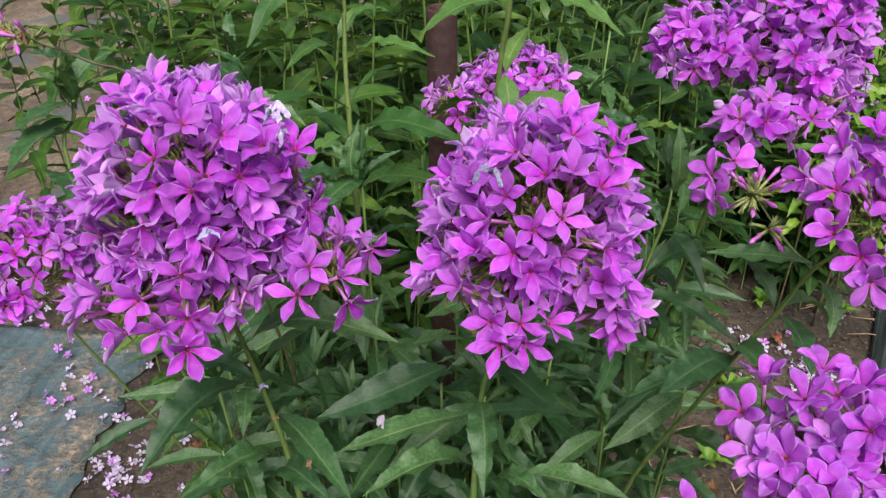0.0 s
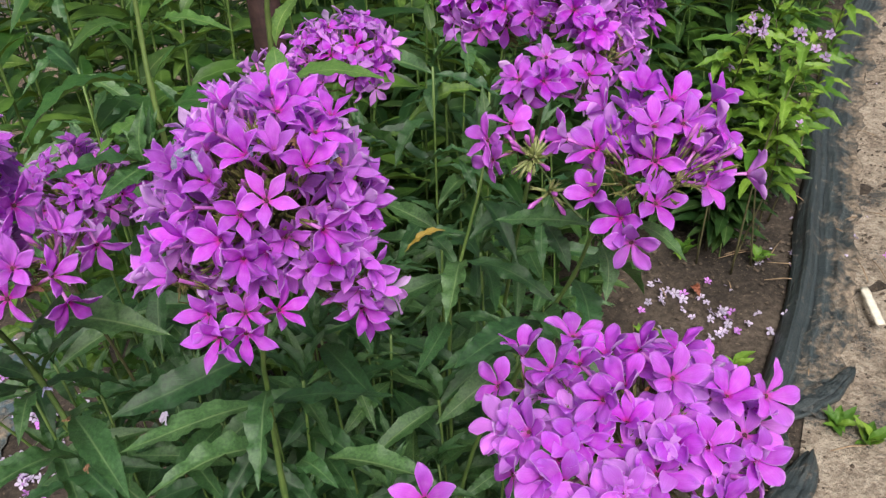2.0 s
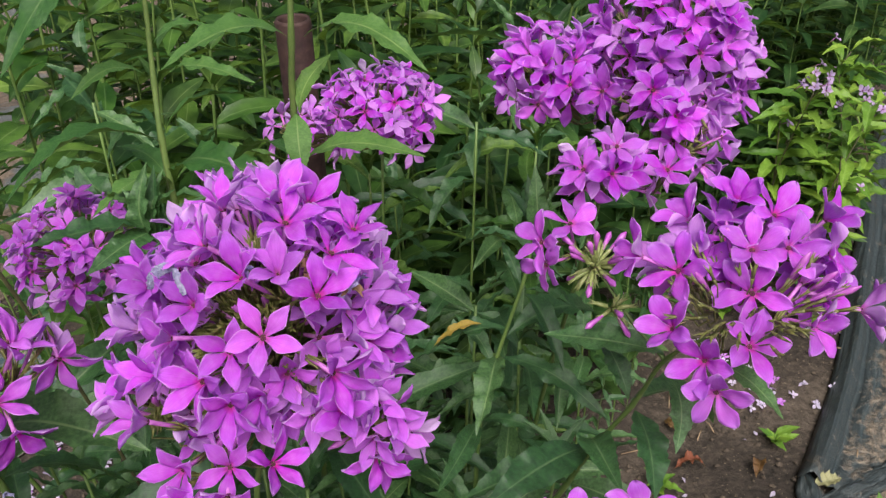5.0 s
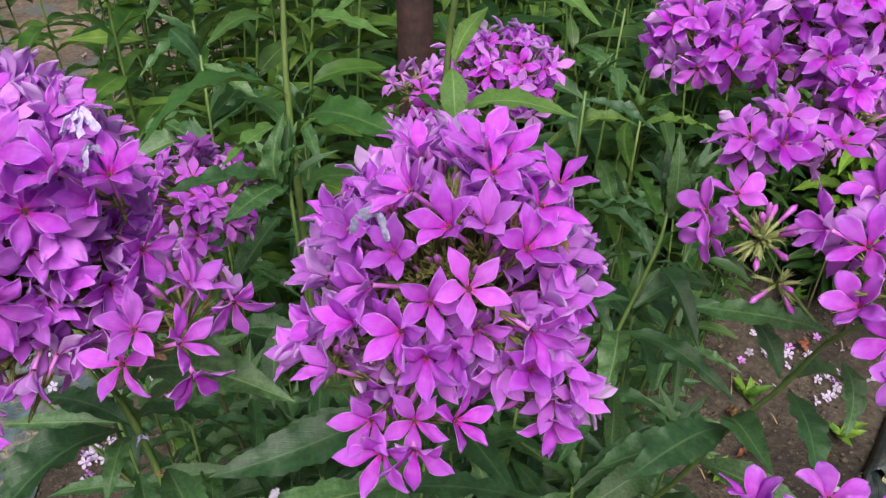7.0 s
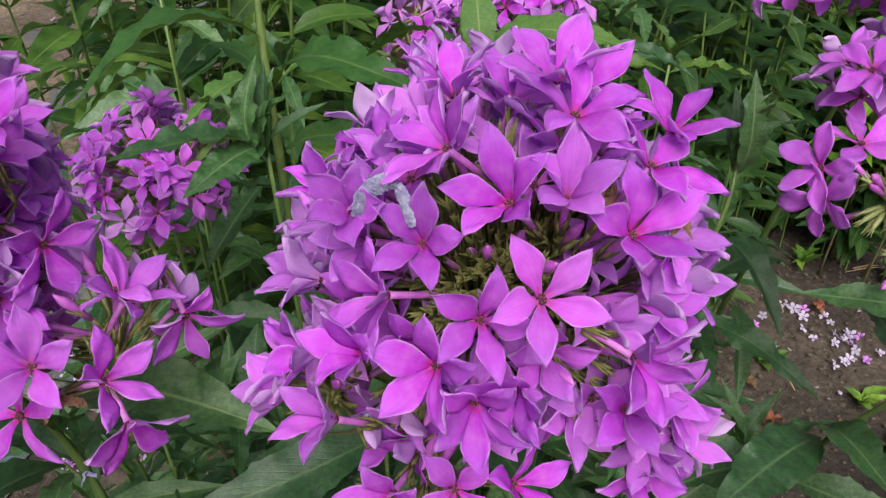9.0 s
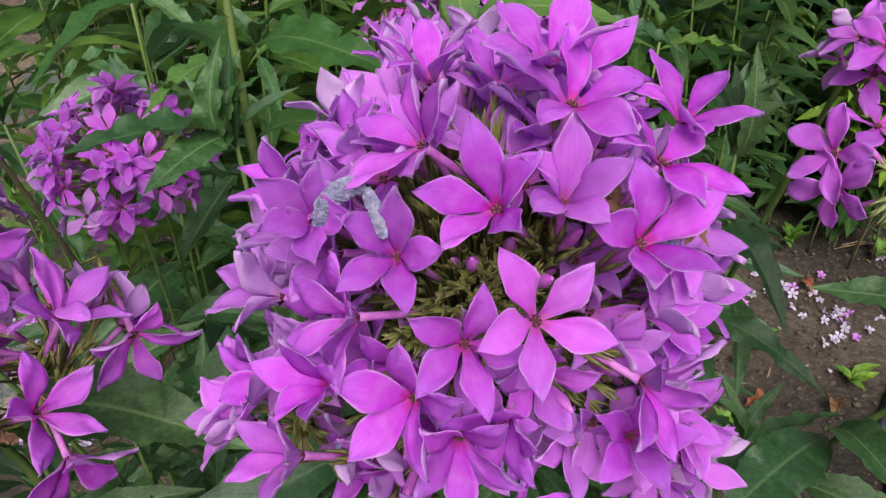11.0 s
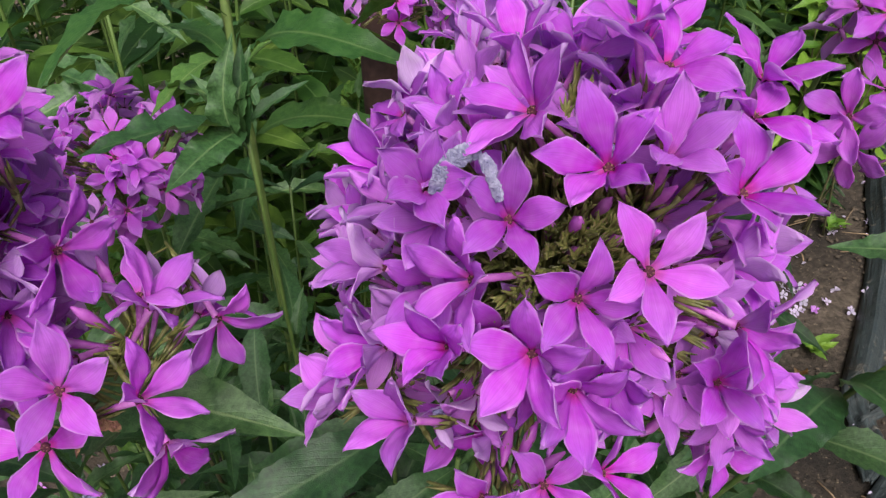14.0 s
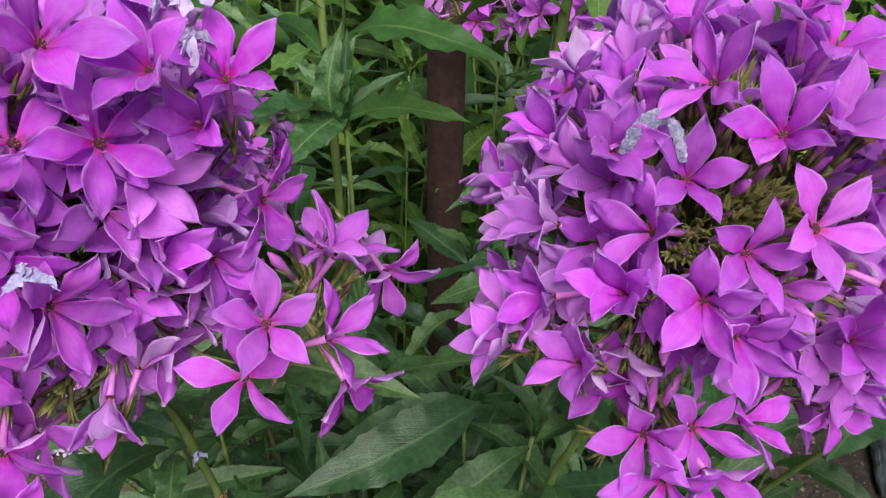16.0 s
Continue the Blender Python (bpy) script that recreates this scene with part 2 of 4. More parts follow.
def petal_into(bm, rng, long=0.0135, wide=0.0088, pointed=True, turn=None, thick=0.00022):
    rows, uvs = petal_points(rng, long, wide, pointed)
    back = [[p - Vector((0, 0, thick * (1 if 0 < j < 6 else 0.4))) for j, p in enumerate(r)] for r in rows]
    if turn is not None:
        rows, back = ([[turn @ p for p in r] for r in grid] for grid in (rows, back))
    a = sheet(bm, rows, uvs, 0)
    b = sheet(bm, back, uvs, 1, True)
    edge_a = [r[0] for r in a] + a[-1][1:] + [r[6] for r in a[::-1]][1:]
    edge_b = [r[0] for r in b] + b[-1][1:] + [r[6] for r in b[::-1]][1:]
    for k in range(len(edge_a) - 1):
        f = bm.faces.new((edge_a[k + 1], edge_a[k], edge_b[k], edge_b[k + 1]))
        f.material_index = 1


def core_into(bm, tube, slots=(0, 1, 2, 3)):
    """Tube, calyx, throat and stamens of one flower; its face looks along z, its stalk goes down."""
    lathe(bm, [(0, 0, -tube - 0.012), (0.0006, 0, -tube - 0.004), (0, 0, -tube)], [0.0005, 0.0006, 0.0011], 5, slots[1])
    lathe(bm, [(0, 0, -tube), (0.0003, 0, -tube * 0.5), (0, 0, -0.002), (0, 0, 0.0001)], [0.0008, 0.001, 0.0011, 0.0013], 7, slots[0])
    for k in range(5):
        a = k * math.tau / 5
        c, s = math.cos(a), math.sin(a)
        lathe(bm, [(c * 0.0008, s * 0.0008, -tube - 0.001), (c * 0.0015, s * 0.0015, -tube + 0.004), (c * 0.0019, s * 0.0019, -tube + 0.009)], [0.0006, 0.0007, 0.00008], 4, slots[1])
        lathe(bm, [(c * 0.0005, s * 0.0005, 0.0005), (c * 0.0009, s * 0.0009, 0.0014)], [0.00016, 0.0002], 4, slots[3])
    lathe(bm, [(0, 0, 0.0001), (0, 0, 0.0009)], [0.0014, 0.0013], 9, slots[2])


rng = random.Random(7)
PETALS = {}
for kind, (long, wide, pointed) in {"star": (0.0181, 0.0088, True), "round": (0.0186, 0.0106, False)}.items():
    PETALS[kind] = []
    for _ in range(14):
        bm = bmesh.new()
        petal_into(bm, rng, long * rng.uniform(0.92, 1.08), wide * rng.uniform(0.9, 1.1), pointed)
        PETALS[kind].append(to_mesh("petal", bm, PETAL, PETAL_BACK))
CORES = []
for tube in (0.016, 0.019, 0.022):
    bm = bmesh.new()
    core_into(bm, tube)
    CORES.append(to_mesh("flower", bm, TUBE, CALYX, THROAT, ANTHER))


def whole_flowers(count, mats, long, wide):
    out = []
    for _ in range(count):
        bm = bmesh.new()
        for k in range(5):
            petal_into(bm, rng, long * rng.uniform(0.92, 1.08), wide, True, pose(0, 0, 0, rng.uniform(-10, 22), rng.uniform(-38, 12), 72 * k + rng.uniform(-6, 6)))
        core_into(bm, 0.018, (2, 3, 4, 5))
        out.append(to_mesh("flower", bm, *mats, TUBE, CALYX, THROAT, ANTHER))
    return out


WHOLE = whole_flowers(8, (PETAL, PETAL_BACK), 0.0172, 0.0090)
WHOLE_PALE = whole_flowers(4, (PALE, PALE), 0.013, 0.0095)


def leaf_mesh(rng, mat, wide, arch, wave, fold):
    """A lance-shaped leaf from (0, 0, 0) to (1, 0, 0), with a keel and waved edges."""
    rows, uvs = [], []
    phase, twist = rng.uniform(0, 6), rng.uniform(-0.5, 0.5)
    side, pitch = rng.uniform(-0.08, 0.08), rng.uniform(17, 30)
    n = 26
    for i in range(n + 1):
        v = i / n
        w = wide * np.interp(v, (0, 0.05, 0.18, 0.38, 0.6, 0.8, 0.93, 1), (0.08, 0.2, 0.68, 1.0, 0.86, 0.5, 0.18, 0.01)) / 2
        z = arch * math.sin(math.pi * v ** 0.8) * 0.5
        row, uvrow = [], []
        for j in range(7):
            u = j / 3 - 1
            ripple = wave * wide * 0.5 * abs(u) ** 1.5 * (math.sin(v * pitch + phase + (1.7 if u > 0 else 0)) + 0.5 * math.sin(v * 2.3 * pitch + u)) * math.sin(math.pi * v)
            a = twist * v
            y = u * w * (1 - (0.07 * (i % 2) + rng.uniform(0, 0.05)) * (abs(u) > 0.9))
            lift = fold * abs(u) * w + ripple
            row.append(Vector((v, y * math.cos(a) - lift * math.sin(a) + side * math.sin(math.pi * v), z + lift * math.cos(a) + y * math.sin(a))))
            uvrow.append((j / 6, v))
        rows.append(row)
        uvs.append(uvrow)
    bm = bmesh.new()
    sheet(bm, rows, uvs, 0)
    return to_mesh("leaf", bm, mat)


def leaf_set(mat, count=9, wide=0.25):
    return [leaf_mesh(rng, mat, wide * rng.uniform(0.85, 1.15), rng.uniform(0.1, 0.42), rng.uniform(0.1, 0.3), rng.uniform(0.1, 0.7)) for _ in range(count)]


LEAVES = leaf_set(LEAF, 12)
YOUNG = leaf_set(LEAF_YOUNG, 9, 0.22)
LIME = leaf_set(LEAF_LIME, 6, 0.3)
WAVY = [leaf_mesh(rng, LEAF_BRIGHT, 0.25 * rng.uniform(0.9, 1.1), rng.uniform(0.25, 0.5), rng.uniform(0.1, 0.2), rng.uniform(0.1, 0.4)) for _ in range(9)]
SEAR = leaf_set(LEAF_DRY, 3, 0.24)


def axes(x, z):
    """A turn whose x axis lies along x and whose z axis is near z."""
    x = Vector(x).normalized()
    y = Vector(z).cross(x)
    if y.length < 1e-4:
        y = x.orthogonal()
    y.normalize()
    m = Matrix.Identity(4)
    for k, a in enumerate((x, y, x.cross(y))):
        for r in range(3):
            m[r][k] = a[r]
    return m


def leaf(parent, base, tip, kinds, rng, up=(0, 0, 1), roll=0.0, wide=1.0, name="leaf"):
    base, tip = Vector(base), Vector(tip)
    long = (tip - base).length
    m = Matrix.Translation(base) @ axes(tip - base, up) @ pose(0, 0, 0, roll) @ Matrix.Diagonal((long, long * wide, long, 1))
    return part(name, rng.choice(kinds), parent, m)


def facing(n, spin):
    n = Vector(n).normalized()
    e1 = Vector((0, 0, 1)).cross(n)
    e1 = e1.normalized() if e1.length > 1e-3 else Vector((1, 0, 0))
    return axes(e1, n) @ pose(0, 0, 0, 0, 0, spin)


def smooth_path(points, steps=6):
    """Points along a Catmull-Rom curve through points."""
    p = [Vector(q) for q in points]
    p = [p[0] * 2 - p[1]] + p + [p[-1] * 2 - p[-2]]
    out = []
    for i in range(1, len(p) - 2):
        a, b, c, d = p[i - 1:i + 3]
        for k in range(steps):
            t = k / steps
            out.append(0.5 * (2 * b + (c - a) * t + (2 * a - 5 * b + 4 * c - d) * t * t + (3 * b - a - 3 * c + d) * t ** 3))
    return out + [p[-2]]


def stem_part(parent, points, thick, mat=None, name="stem"):
    path = smooth_path(points)
    bm = bmesh.new()
    n = len(path)
    lathe(bm, path, [thick * (1.1 - 0.65 * i / n) * (1 + 0.25 * (i % 6 == 0)) for i in range(n)], 7)
    part(name, to_mesh(name, bm, mat or STEM), parent)
    return path


def flower(parent, place, n, spin, rng, kind="star", fade=0.0, size=1.0, whole=None, cup=8, loose=14):
    """One flower at place, its face along n; cup: degrees by which its petals rise from its face, loose: how far that varies."""
    m = Matrix.Translation(place) @ facing(n, spin) @ Matrix.Scale(size, 4)
    if whole:
        ob = part("flower", rng.choice(whole), parent, m)
        ob.color = (fade, 0, 0, 1)
        return ob
    ob = part("flower", rng.choice(CORES), parent, m)
    droop = min(14, rng.gauss(-cup, loose))
    for k in range(5):
        p = part("petal", rng.choice(PETALS[kind]), ob, pose(0, 0, 0, rng.uniform(-10, 22), droop + rng.uniform(-0.9, 0.9) * loose, 72 * k + rng.uniform(-0.5, 0.5) * loose))
        p.color = (min(1, max(0, fade + rng.uniform(-0.05, 0.1))), 0, 0, 1)
    return ob


def spray(plant, centre, rows, seed, kind="star", whole=None, fade=0.08):
    """Flowers of one branch: offsets from the head's centre in millimetres, the bearing and lift of each face, its spin and cup in degrees."""
    r, c, placed = random.Random(seed), Vector(centre), []
    for x, y, z, bearing, lift, spin, cup in rows:
        b, e = radians(bearing), radians(lift)
        n = Vector((math.cos(e) * math.cos(b), math.cos(e) * math.sin(b), math.sin(e)))
        d = Vector((x, y, z)) / 1000
        placed.append((d, n))
        flower(plant, c + d, n, spin, r, kind, abs(r.gauss(fade, 0.12)), r.uniform(0.97, 1.04), whole, cup, 5)
    return placed


def spikes_into(bm, rng, places, inner):
    """Branches, calyces and buds inside a flower head."""
    for p, n, bud in places:
        p, n = Vector(p), Vector(n).normalized()
        a = p - n * 0.012
        lathe(bm, [inner + (a - inner) * 0.45, inner + (a - inner) * 0.75 + Vector((0, 0, -0.005)), a, p - n * 0.006], [0.0006, 0.0005, 0.0004, 0.0011], 5, 0)
        if bud:
            lathe(bm, [p - n * 0.007, p, p + n * 0.006, p + n * 0.011], [0.0009, 0.0013, 0.0018, 0.0004], 6, 1)
        for k in range(4):
            d = (n + Vector((rng.uniform(-1, 1), rng.uniform(-1, 1), rng.uniform(-1, 1))) * 0.3).normalized()
            lathe(bm, [p - n * 0.008, p - n * 0.003 + d * 0.001, p - n * 0.004 + d * 0.008], [0.0008, 0.0009, 0.0001], 4, 0)


def head(plant, centre, radii, count, seed, branches=(), kind="star", low=-0.6, gap=0.0098, fade=0.42, whole=None, inner=None, buds=70, skip=(), deep=(), tilt=(0, 0.0, 0.22), cup=40, shell=(0.84, 1.0), tufts=()):
    """A rounded phlox flower head: its branches' flowers, more over an uneven ellipsoid, buds and calyces within it.
    skip, deep: cones (axis, cosine) left free of those, or in which they sit further in, behind the branches' flowers;
    tufts: bunches of bare calyces (axis, spread, count) that show between the flowers."""
    rng = random.Random(seed)
    c, r = Vector(centre), Vector(radii)
    inner = Vector(inner) if inner else c - Vector((0, 0, r.z * 0.55))
    placed, stalks = [], []
    for k, rows in enumerate(branches):
        for d, n in spray(plant, c, rows, seed * 10 + k, kind, whole):
            placed.append(d)
            stalks.append((c + d - n * 0.02, n, False))
    full, tries = len(placed) + count, 0
    while len(placed) < full and tries < 6000:
        tries += 1
        v = Vector((rng.gauss(0, 1), rng.gauss(0, 1), rng.gauss(0, 1))).normalized()
        if v.z < low or any(v.dot(Vector(s[:3]).normalized()) > s[3] for s in skip):
            continue
        lump = rng.uniform(*shell) + 0.08 * noise.noise(v * 2.4 + Vector((seed, 0, 0)))
        if any(v.dot(Vector(s[:3]).normalized()) > s[3] for s in deep):
            lump *= rng.uniform(0.74, 0.9)
        d = Vector([v[i] * r[i] for i in range(3)]) * lump
        if any((d - q).length < gap for q in placed):
            continue
        placed.append(d)
        n = Vector([d[i] / r[i] ** 2 for i in range(3)]).normalized() + Vector((rng.gauss(0, 0.26), rng.gauss(0, 0.26), rng.gauss(0.1, 0.26))) + Vector(tilt)
        # one in ten is fully pale, in place of highlights on outer petals
        flower(plant, c + d, n, rng.uniform(0, 360), rng, kind, 1.0 if rng.random() < 0.1 else min(1.0, abs(rng.gauss(fade - 0.08, 0.3))), rng.uniform(0.88, 1.05), whole, cup if kind == "star" else cup * 0.7, 12)
        stalks.append((c + d - n.normalized() * 0.02, n, False))
    for _ in range(buds):
        v = Vector((rng.gauss(0, 1), rng.gauss(0, 1), rng.gauss(0, 1))).normalized()
        if v.z < low:
            continue
        d = Vector([v[i] * r[i] for i in range(3)]) * rng.uniform(0.55, 0.86)
        stalks.append((c + d, v + Vector((0, 0, 0.3)), rng.random() < 0.25))
    for x, y, z, spread, many in tufts:
        for _ in range(many):
            v = (Vector((x, y, z)).normalized() + Vector((rng.gauss(0, 1), rng.gauss(0, 1), rng.gauss(0, 1))) * spread).normalized()
            d = Vector([v[i] * r[i] for i in range(3)]) * rng.uniform(0.72, 0.98)
            stalks.append((c + d, v + Vector((0, 0, 0.25)), rng.random() < 0.04))
    bm = bmesh.new()
    spikes_into(bm, rng, stalks, inner)
    part("panicle", to_mesh("panicle", bm, CALYX, BUD), plant, label="branching green flower stalks with furled pink buds")


def bud_cluster(plant, centre, aim, count, size, seed):
    """A tuft of unopened buds in pale calyces, spreading from one point."""
    r = random.Random(seed)
    c, aim = Vector(centre), Vector(aim).normalized()
    for k in range(count):
        d = (aim * 0.55 + Vector((r.gauss(0, 1), r.gauss(0, 1), r.gauss(0, 1))).normalized()).normalized()
        far = c + d * size * r.uniform(0.55, 1.0)
        bm = bmesh.new()
        lathe(bm, [c, c + d * size * 0.3 + Vector((0, 0, -0.001)), far - d * 0.006, far, far + d * 0.003], [0.0006, 0.0006, 0.0014, 0.0013, 0.0003], 6, 0)
        for j in range(4):
            e = (d + Vector((r.uniform(-1, 1), r.uniform(-1, 1), r.uniform(-1, 1))) * 0.35).normalized()
            lathe(bm, [far - d * 0.005, far + e * 0.002, far + e * 0.006], [0.0008, 0.0006, 0.0001], 4, 0)
        if k % 3 == 0:
            lathe(bm, [far - d * 0.002, far + d * 0.006, far + d * 0.012, far + d * 0.015], [0.0008, 0.0013, 0.002, 0.0004], 6, 1)
        part("bud", to_mesh("bud", bm, BUD_GREEN, BUD), plant)


def crumple(parent, place, size, mat, seed, name="withered_flower"):
    """A shrivelled flower: a few twisted strips in one clump."""
    rng = random.Random(seed)
    bm = bmesh.new()
    for _ in range(5):
        a, b = rng.uniform(0, 6.28), rng.uniform(-0.3, 0.9)
        d = Vector((math.cos(a), math.sin(a), b)) * size
        side = d.orthogonal().normalized() * size * 0.28
        pts = [[d * (i / 6) + side * (j - 1) * (1 - 0.5 * abs(i / 6 - 0.4)) + Vector((rng.uniform(-1, 1), rng.uniform(-1, 1), rng.uniform(-1, 1))) * size * 0.11 + Vector((0, 0, -size * 0.7 * (i / 6) ** 2)) for j in range(3)] for i in range(7)]
        sheet(bm, pts, [[(j / 2, i / 6) for j in range(3)] for i in range(7)], 0)
    return part(name, to_mesh(name, bm, mat), parent, Matrix.Translation(place))


def shrivelled(parent, path, width, seed, mat, name="withered_petal"):
    """A dried petal: a narrow wrinkled strip, rolled in along its length."""
    r, rows = random.Random(seed), []
    pts = smooth_path(path, 9)
    for i, p in enumerate(pts):
        v = i / (len(pts) - 1)
        way = (pts[min(i + 1, len(pts) - 1)] - pts[max(i - 1, 0)]).normalized()
        out = Vector((0, -0.85, 0.5))
        side = way.cross(out).normalized()
        w = width * (0.45 + 0.55 * math.sin(math.pi * (0.1 + 0.8 * v)))
        rows.append([p + side * w * (j / 5 - 0.5) * (1 + r.uniform(-0.12, 0.12)) + out * width * (0.3 * math.cos((j / 5 - 0.5) * 3.1) + 0.13 * math.sin(j * 2.6 + 2.1 * i) + r.uniform(-0.05, 0.05)) for j in range(6)])
    bm = bmesh.new()
    sheet(bm, rows, [[(j / 5, i / len(pts)) for j in range(6)] for i in range(len(rows))], 0)
    return part(name, to_mesh(name, bm, mat), parent, label="shrivelled greyish lilac petal")


def pairs(plant, path, first, last, count, long, rng, kinds, turn=0.0, drop=0.25):
    """Opposite leaves, pair by pair at right angles, up a stem between two shares of its length."""
    reach = np.cumsum([0.0] + [(b - a).length for a, b in zip(path, path[1:])])
    for k in range(count):
        s = (first + (last - first) * k / max(count - 1, 1)) * reach[-1]
        p = Vector([float(np.interp(s, reach, [q[i] for q in path])) for i in range(3)])
        size = long * rng.uniform(0.8, 1.1)
        for side in (0, 180):
            a = radians(turn + 90 * k + side + rng.uniform(-18, 18))
            d = Vector((math.cos(a), math.sin(a), rng.uniform(-0.1, 0.45) - drop))
            leaf(plant, p, p + d.normalized() * size * rng.uniform(0.85, 1.1), kinds, rng, roll=rng.uniform(-25, 25))


def field_mesh(name, stems, mats, seed):
    """Many far stems with their leaves as one mesh: stems are rows of x, y, height and which of the two leaf colours."""
    r = random.Random(seed)
    shapes = []
    for _ in range(5):
        rows = []
        arch, fold, wide, ph = r.uniform(0.1, 0.3), r.uniform(0.1, 0.5), r.uniform(0.24, 0.32), r.uniform(0, 6)
        for v, w in ((0, 0.1), (0.2, 0.75), (0.42, 1.0), (0.65, 0.8), (0.85, 0.4), (1, 0.01)):
            rows += [(v, u * w * wide / 2, arch * 0.5 * math.sin(math.pi * v ** 0.8) + fold * abs(u) * w * wide / 2 + 0.02 * u * math.sin(9 * v + ph)) for u in (-1, 0, 1)]
        shapes.append(np.array(rows))
    uv_leaf = [(u, v) for v in (0, 0.2, 0.42, 0.65, 0.85, 1) for u in (0, 0.5, 1)]
    quads = [(3 * i + j, 3 * i + 3 + j, 3 * i + 4 + j, 3 * i + 1 + j) for i in range(5) for j in range(2)]
    verts, faces, uvs, slots, n = [], [], [], [], 0
    for x, y, tall, light in stems:
        bend = Vector((r.uniform(-0.09, 0.09), r.uniform(-0.09, 0.09), 0))
        ring = []
        for i in range(5):
            s = i / 4
            c = Vector((x, y, tall * s)) + bend * s * s
            ring += [(c.x + 0.0022 * math.cos(k * 1.257), c.y + 0.0022 * math.sin(k * 1.257), c.z) for k in range(5)]
        verts.append(np.array(ring))
        for i in range(4):
            for k in range(5):
                q = (n + 5 * i + k, n + 5 * i + (k + 1) % 5, n + 5 * i + 5 + (k + 1) % 5, n + 5 * i + 5 + k)
                faces.append(q)
                uvs += [(0.5, 0.5)] * 4
                slots.append(2)
        n += 25
        turn = r.uniform(0, 6.28)
        for k in range(17):
            s = 0.22 + 0.78 * k / 16
            base = Vector((x, y, tall * s)) + bend * s * s
            for side in (0, math.pi):
                a = turn + k * math.pi / 2 + side + r.uniform(-0.3, 0.3)
                lift = r.uniform(-0.35, 0.25) if k < 15 else 0.8
                size = r.uniform(0.085, 0.13) if k < 15 else 0.06
                m = axes((math.cos(a), math.sin(a), lift), (0, 0, 1)) @ pose(0, 0, 0, r.uniform(-25, 25))
                verts.append(r.choice(shapes) * size @ np.array(m.to_3x3()).T + np.array(base))
                for q in quads:
                    faces.append(tuple(n + p for p in q))
                    uvs += [uv_leaf[p] for p in q]
                    slots.append(1 if light else 0)
                n += 18
    me = bpy.data.meshes.new(name)
    me.from_pydata(np.concatenate(verts).tolist(), [], faces)
    me.uv_layers.new().data.foreach_set("uv", np.array(uvs, dtype=np.float32).ravel())
    me.polygons.foreach_set("material_index", slots)
    me.polygons.foreach_set("use_smooth", [True] * len(faces))
    for m in mats:
        me.materials.append(m)
    return me


def leaves_of(plant, rows, kinds, seed, wide=1.0):
    """Single leaves, each from its base to its tip, in millimetres."""
    r = random.Random(seed)
    for bx, by, bz, tx, ty, tz in rows:
        leaf(plant, (bx / 1000, by / 1000, bz / 1000), (tx / 1000, ty / 1000, tz / 1000), kinds, r, roll=r.uniform(-15, 15), wide=wide * r.uniform(0.95, 1.2))


def plant_empty(name, at, label, category="phlox", group=""):
    e = new(name)
    e.empty_display_size = 0.05
    tagged(e, label, category, group)
    e["ground"] = list(at)
    return e


# ---- ground, weed sheets ----
BED = Vector((0.5, 0.866, 0))
ACROSS = Vector((0.866, -0.5, 0))


def bed_point(along, across, z=0.0):
    """along: metres down the bed; across: metres to its other side, 0 at its right border."""
    return Vector((0.95, 1.4, z)) + BED * along + ACROSS * across


nd = Nodes("soil", 0.9)
big, fine = nd.noise(3.0, 5.0), nd.noise(55.0, 6.0, rough=0.7)
# bed soil toned down: shade under the plants is part of this colour
c = nd.ramp(nd.mix(0.45, big, fine), (0.38, (0.013, 0.009, 0.006)), (0.5, (0.052, 0.038, 0.028)), (0.62, (0.13, 0.1, 0.075)))
nd.colour(nd.mix(nd.ramp(nd.noise(140.0, 2.0), (0.66, (0,)), (0.72, (0.6,))), c, (0.32, 0.25, 0.17)))
nd.bump(nd.math("ADD", fine, nd.noise(16.0, 4.0)), 0.9, 0.02)
SOIL = nd.mat


def sheeting(name, dark, light, dusty, edge):
    """Thin plastic with streaks along it, dusted with soil, more so towards one edge."""
    nd = Nodes(name, 0.36)
    u, v = uv_parts(nd)
    patch = nd.mix(0.5, nd.noise(7.0, 6.0, rough=0.65), nd.noise(45.0, 5.0, rough=0.7))
    lean_in = nd.math("MULTIPLY", nd.ramp(u, (0.35, (0,)), (1.0, (1,))), edge)
    dust = nd.ramp(nd.math("ADD", patch, lean_in), (dusty, (0.04,)), (dusty + 0.13, (0.92,)))
    streak = nd.node("ShaderNodeMapping")
    streak.inputs["Scale"].default_value = (16, 1.2, 1)
    nd.link(nd.coords("UV"), streak.inputs["Vector"])
    s = nd.noise(1.0, 5.0, streak.outputs[0], 0.65)
    soil = nd.ramp(nd.noise(60.0, 5.0, rough=0.7), (0.35, (0.1, 0.075, 0.055)), (0.62, (0.36, 0.285, 0.21)))
    nd.colour(nd.mix(dust, nd.ramp(s, (0.35, dark), (0.65, light)), soil))
    nd.link(nd.math("ADD", nd.math("MULTIPLY", dust, 0.5), 0.34), nd.bsdf.inputs["Roughness"])
    nd.bump(nd.math("ADD", nd.math("MULTIPLY", s, 1.5), nd.math("ADD", nd.noise(38.0, 5.0), dust)), 0.8, 0.008)
    return nd.mat


SHEETING = sheeting("weed_sheet", (0.03, 0.06, 0.074), (0.1, 0.15, 0.17), 0.5, 0.04)
SHEETING_DARK = sheeting("dark_sheet", (0.01, 0.016, 0.019), (0.05, 0.07, 0.077), 0.56, 0.17)


def relief(p):
    return 0.02 * noise.noise(p * 2.2) + 0.008 * noise.noise(p * 11) + 0.004 * noise.noise(p * 31)


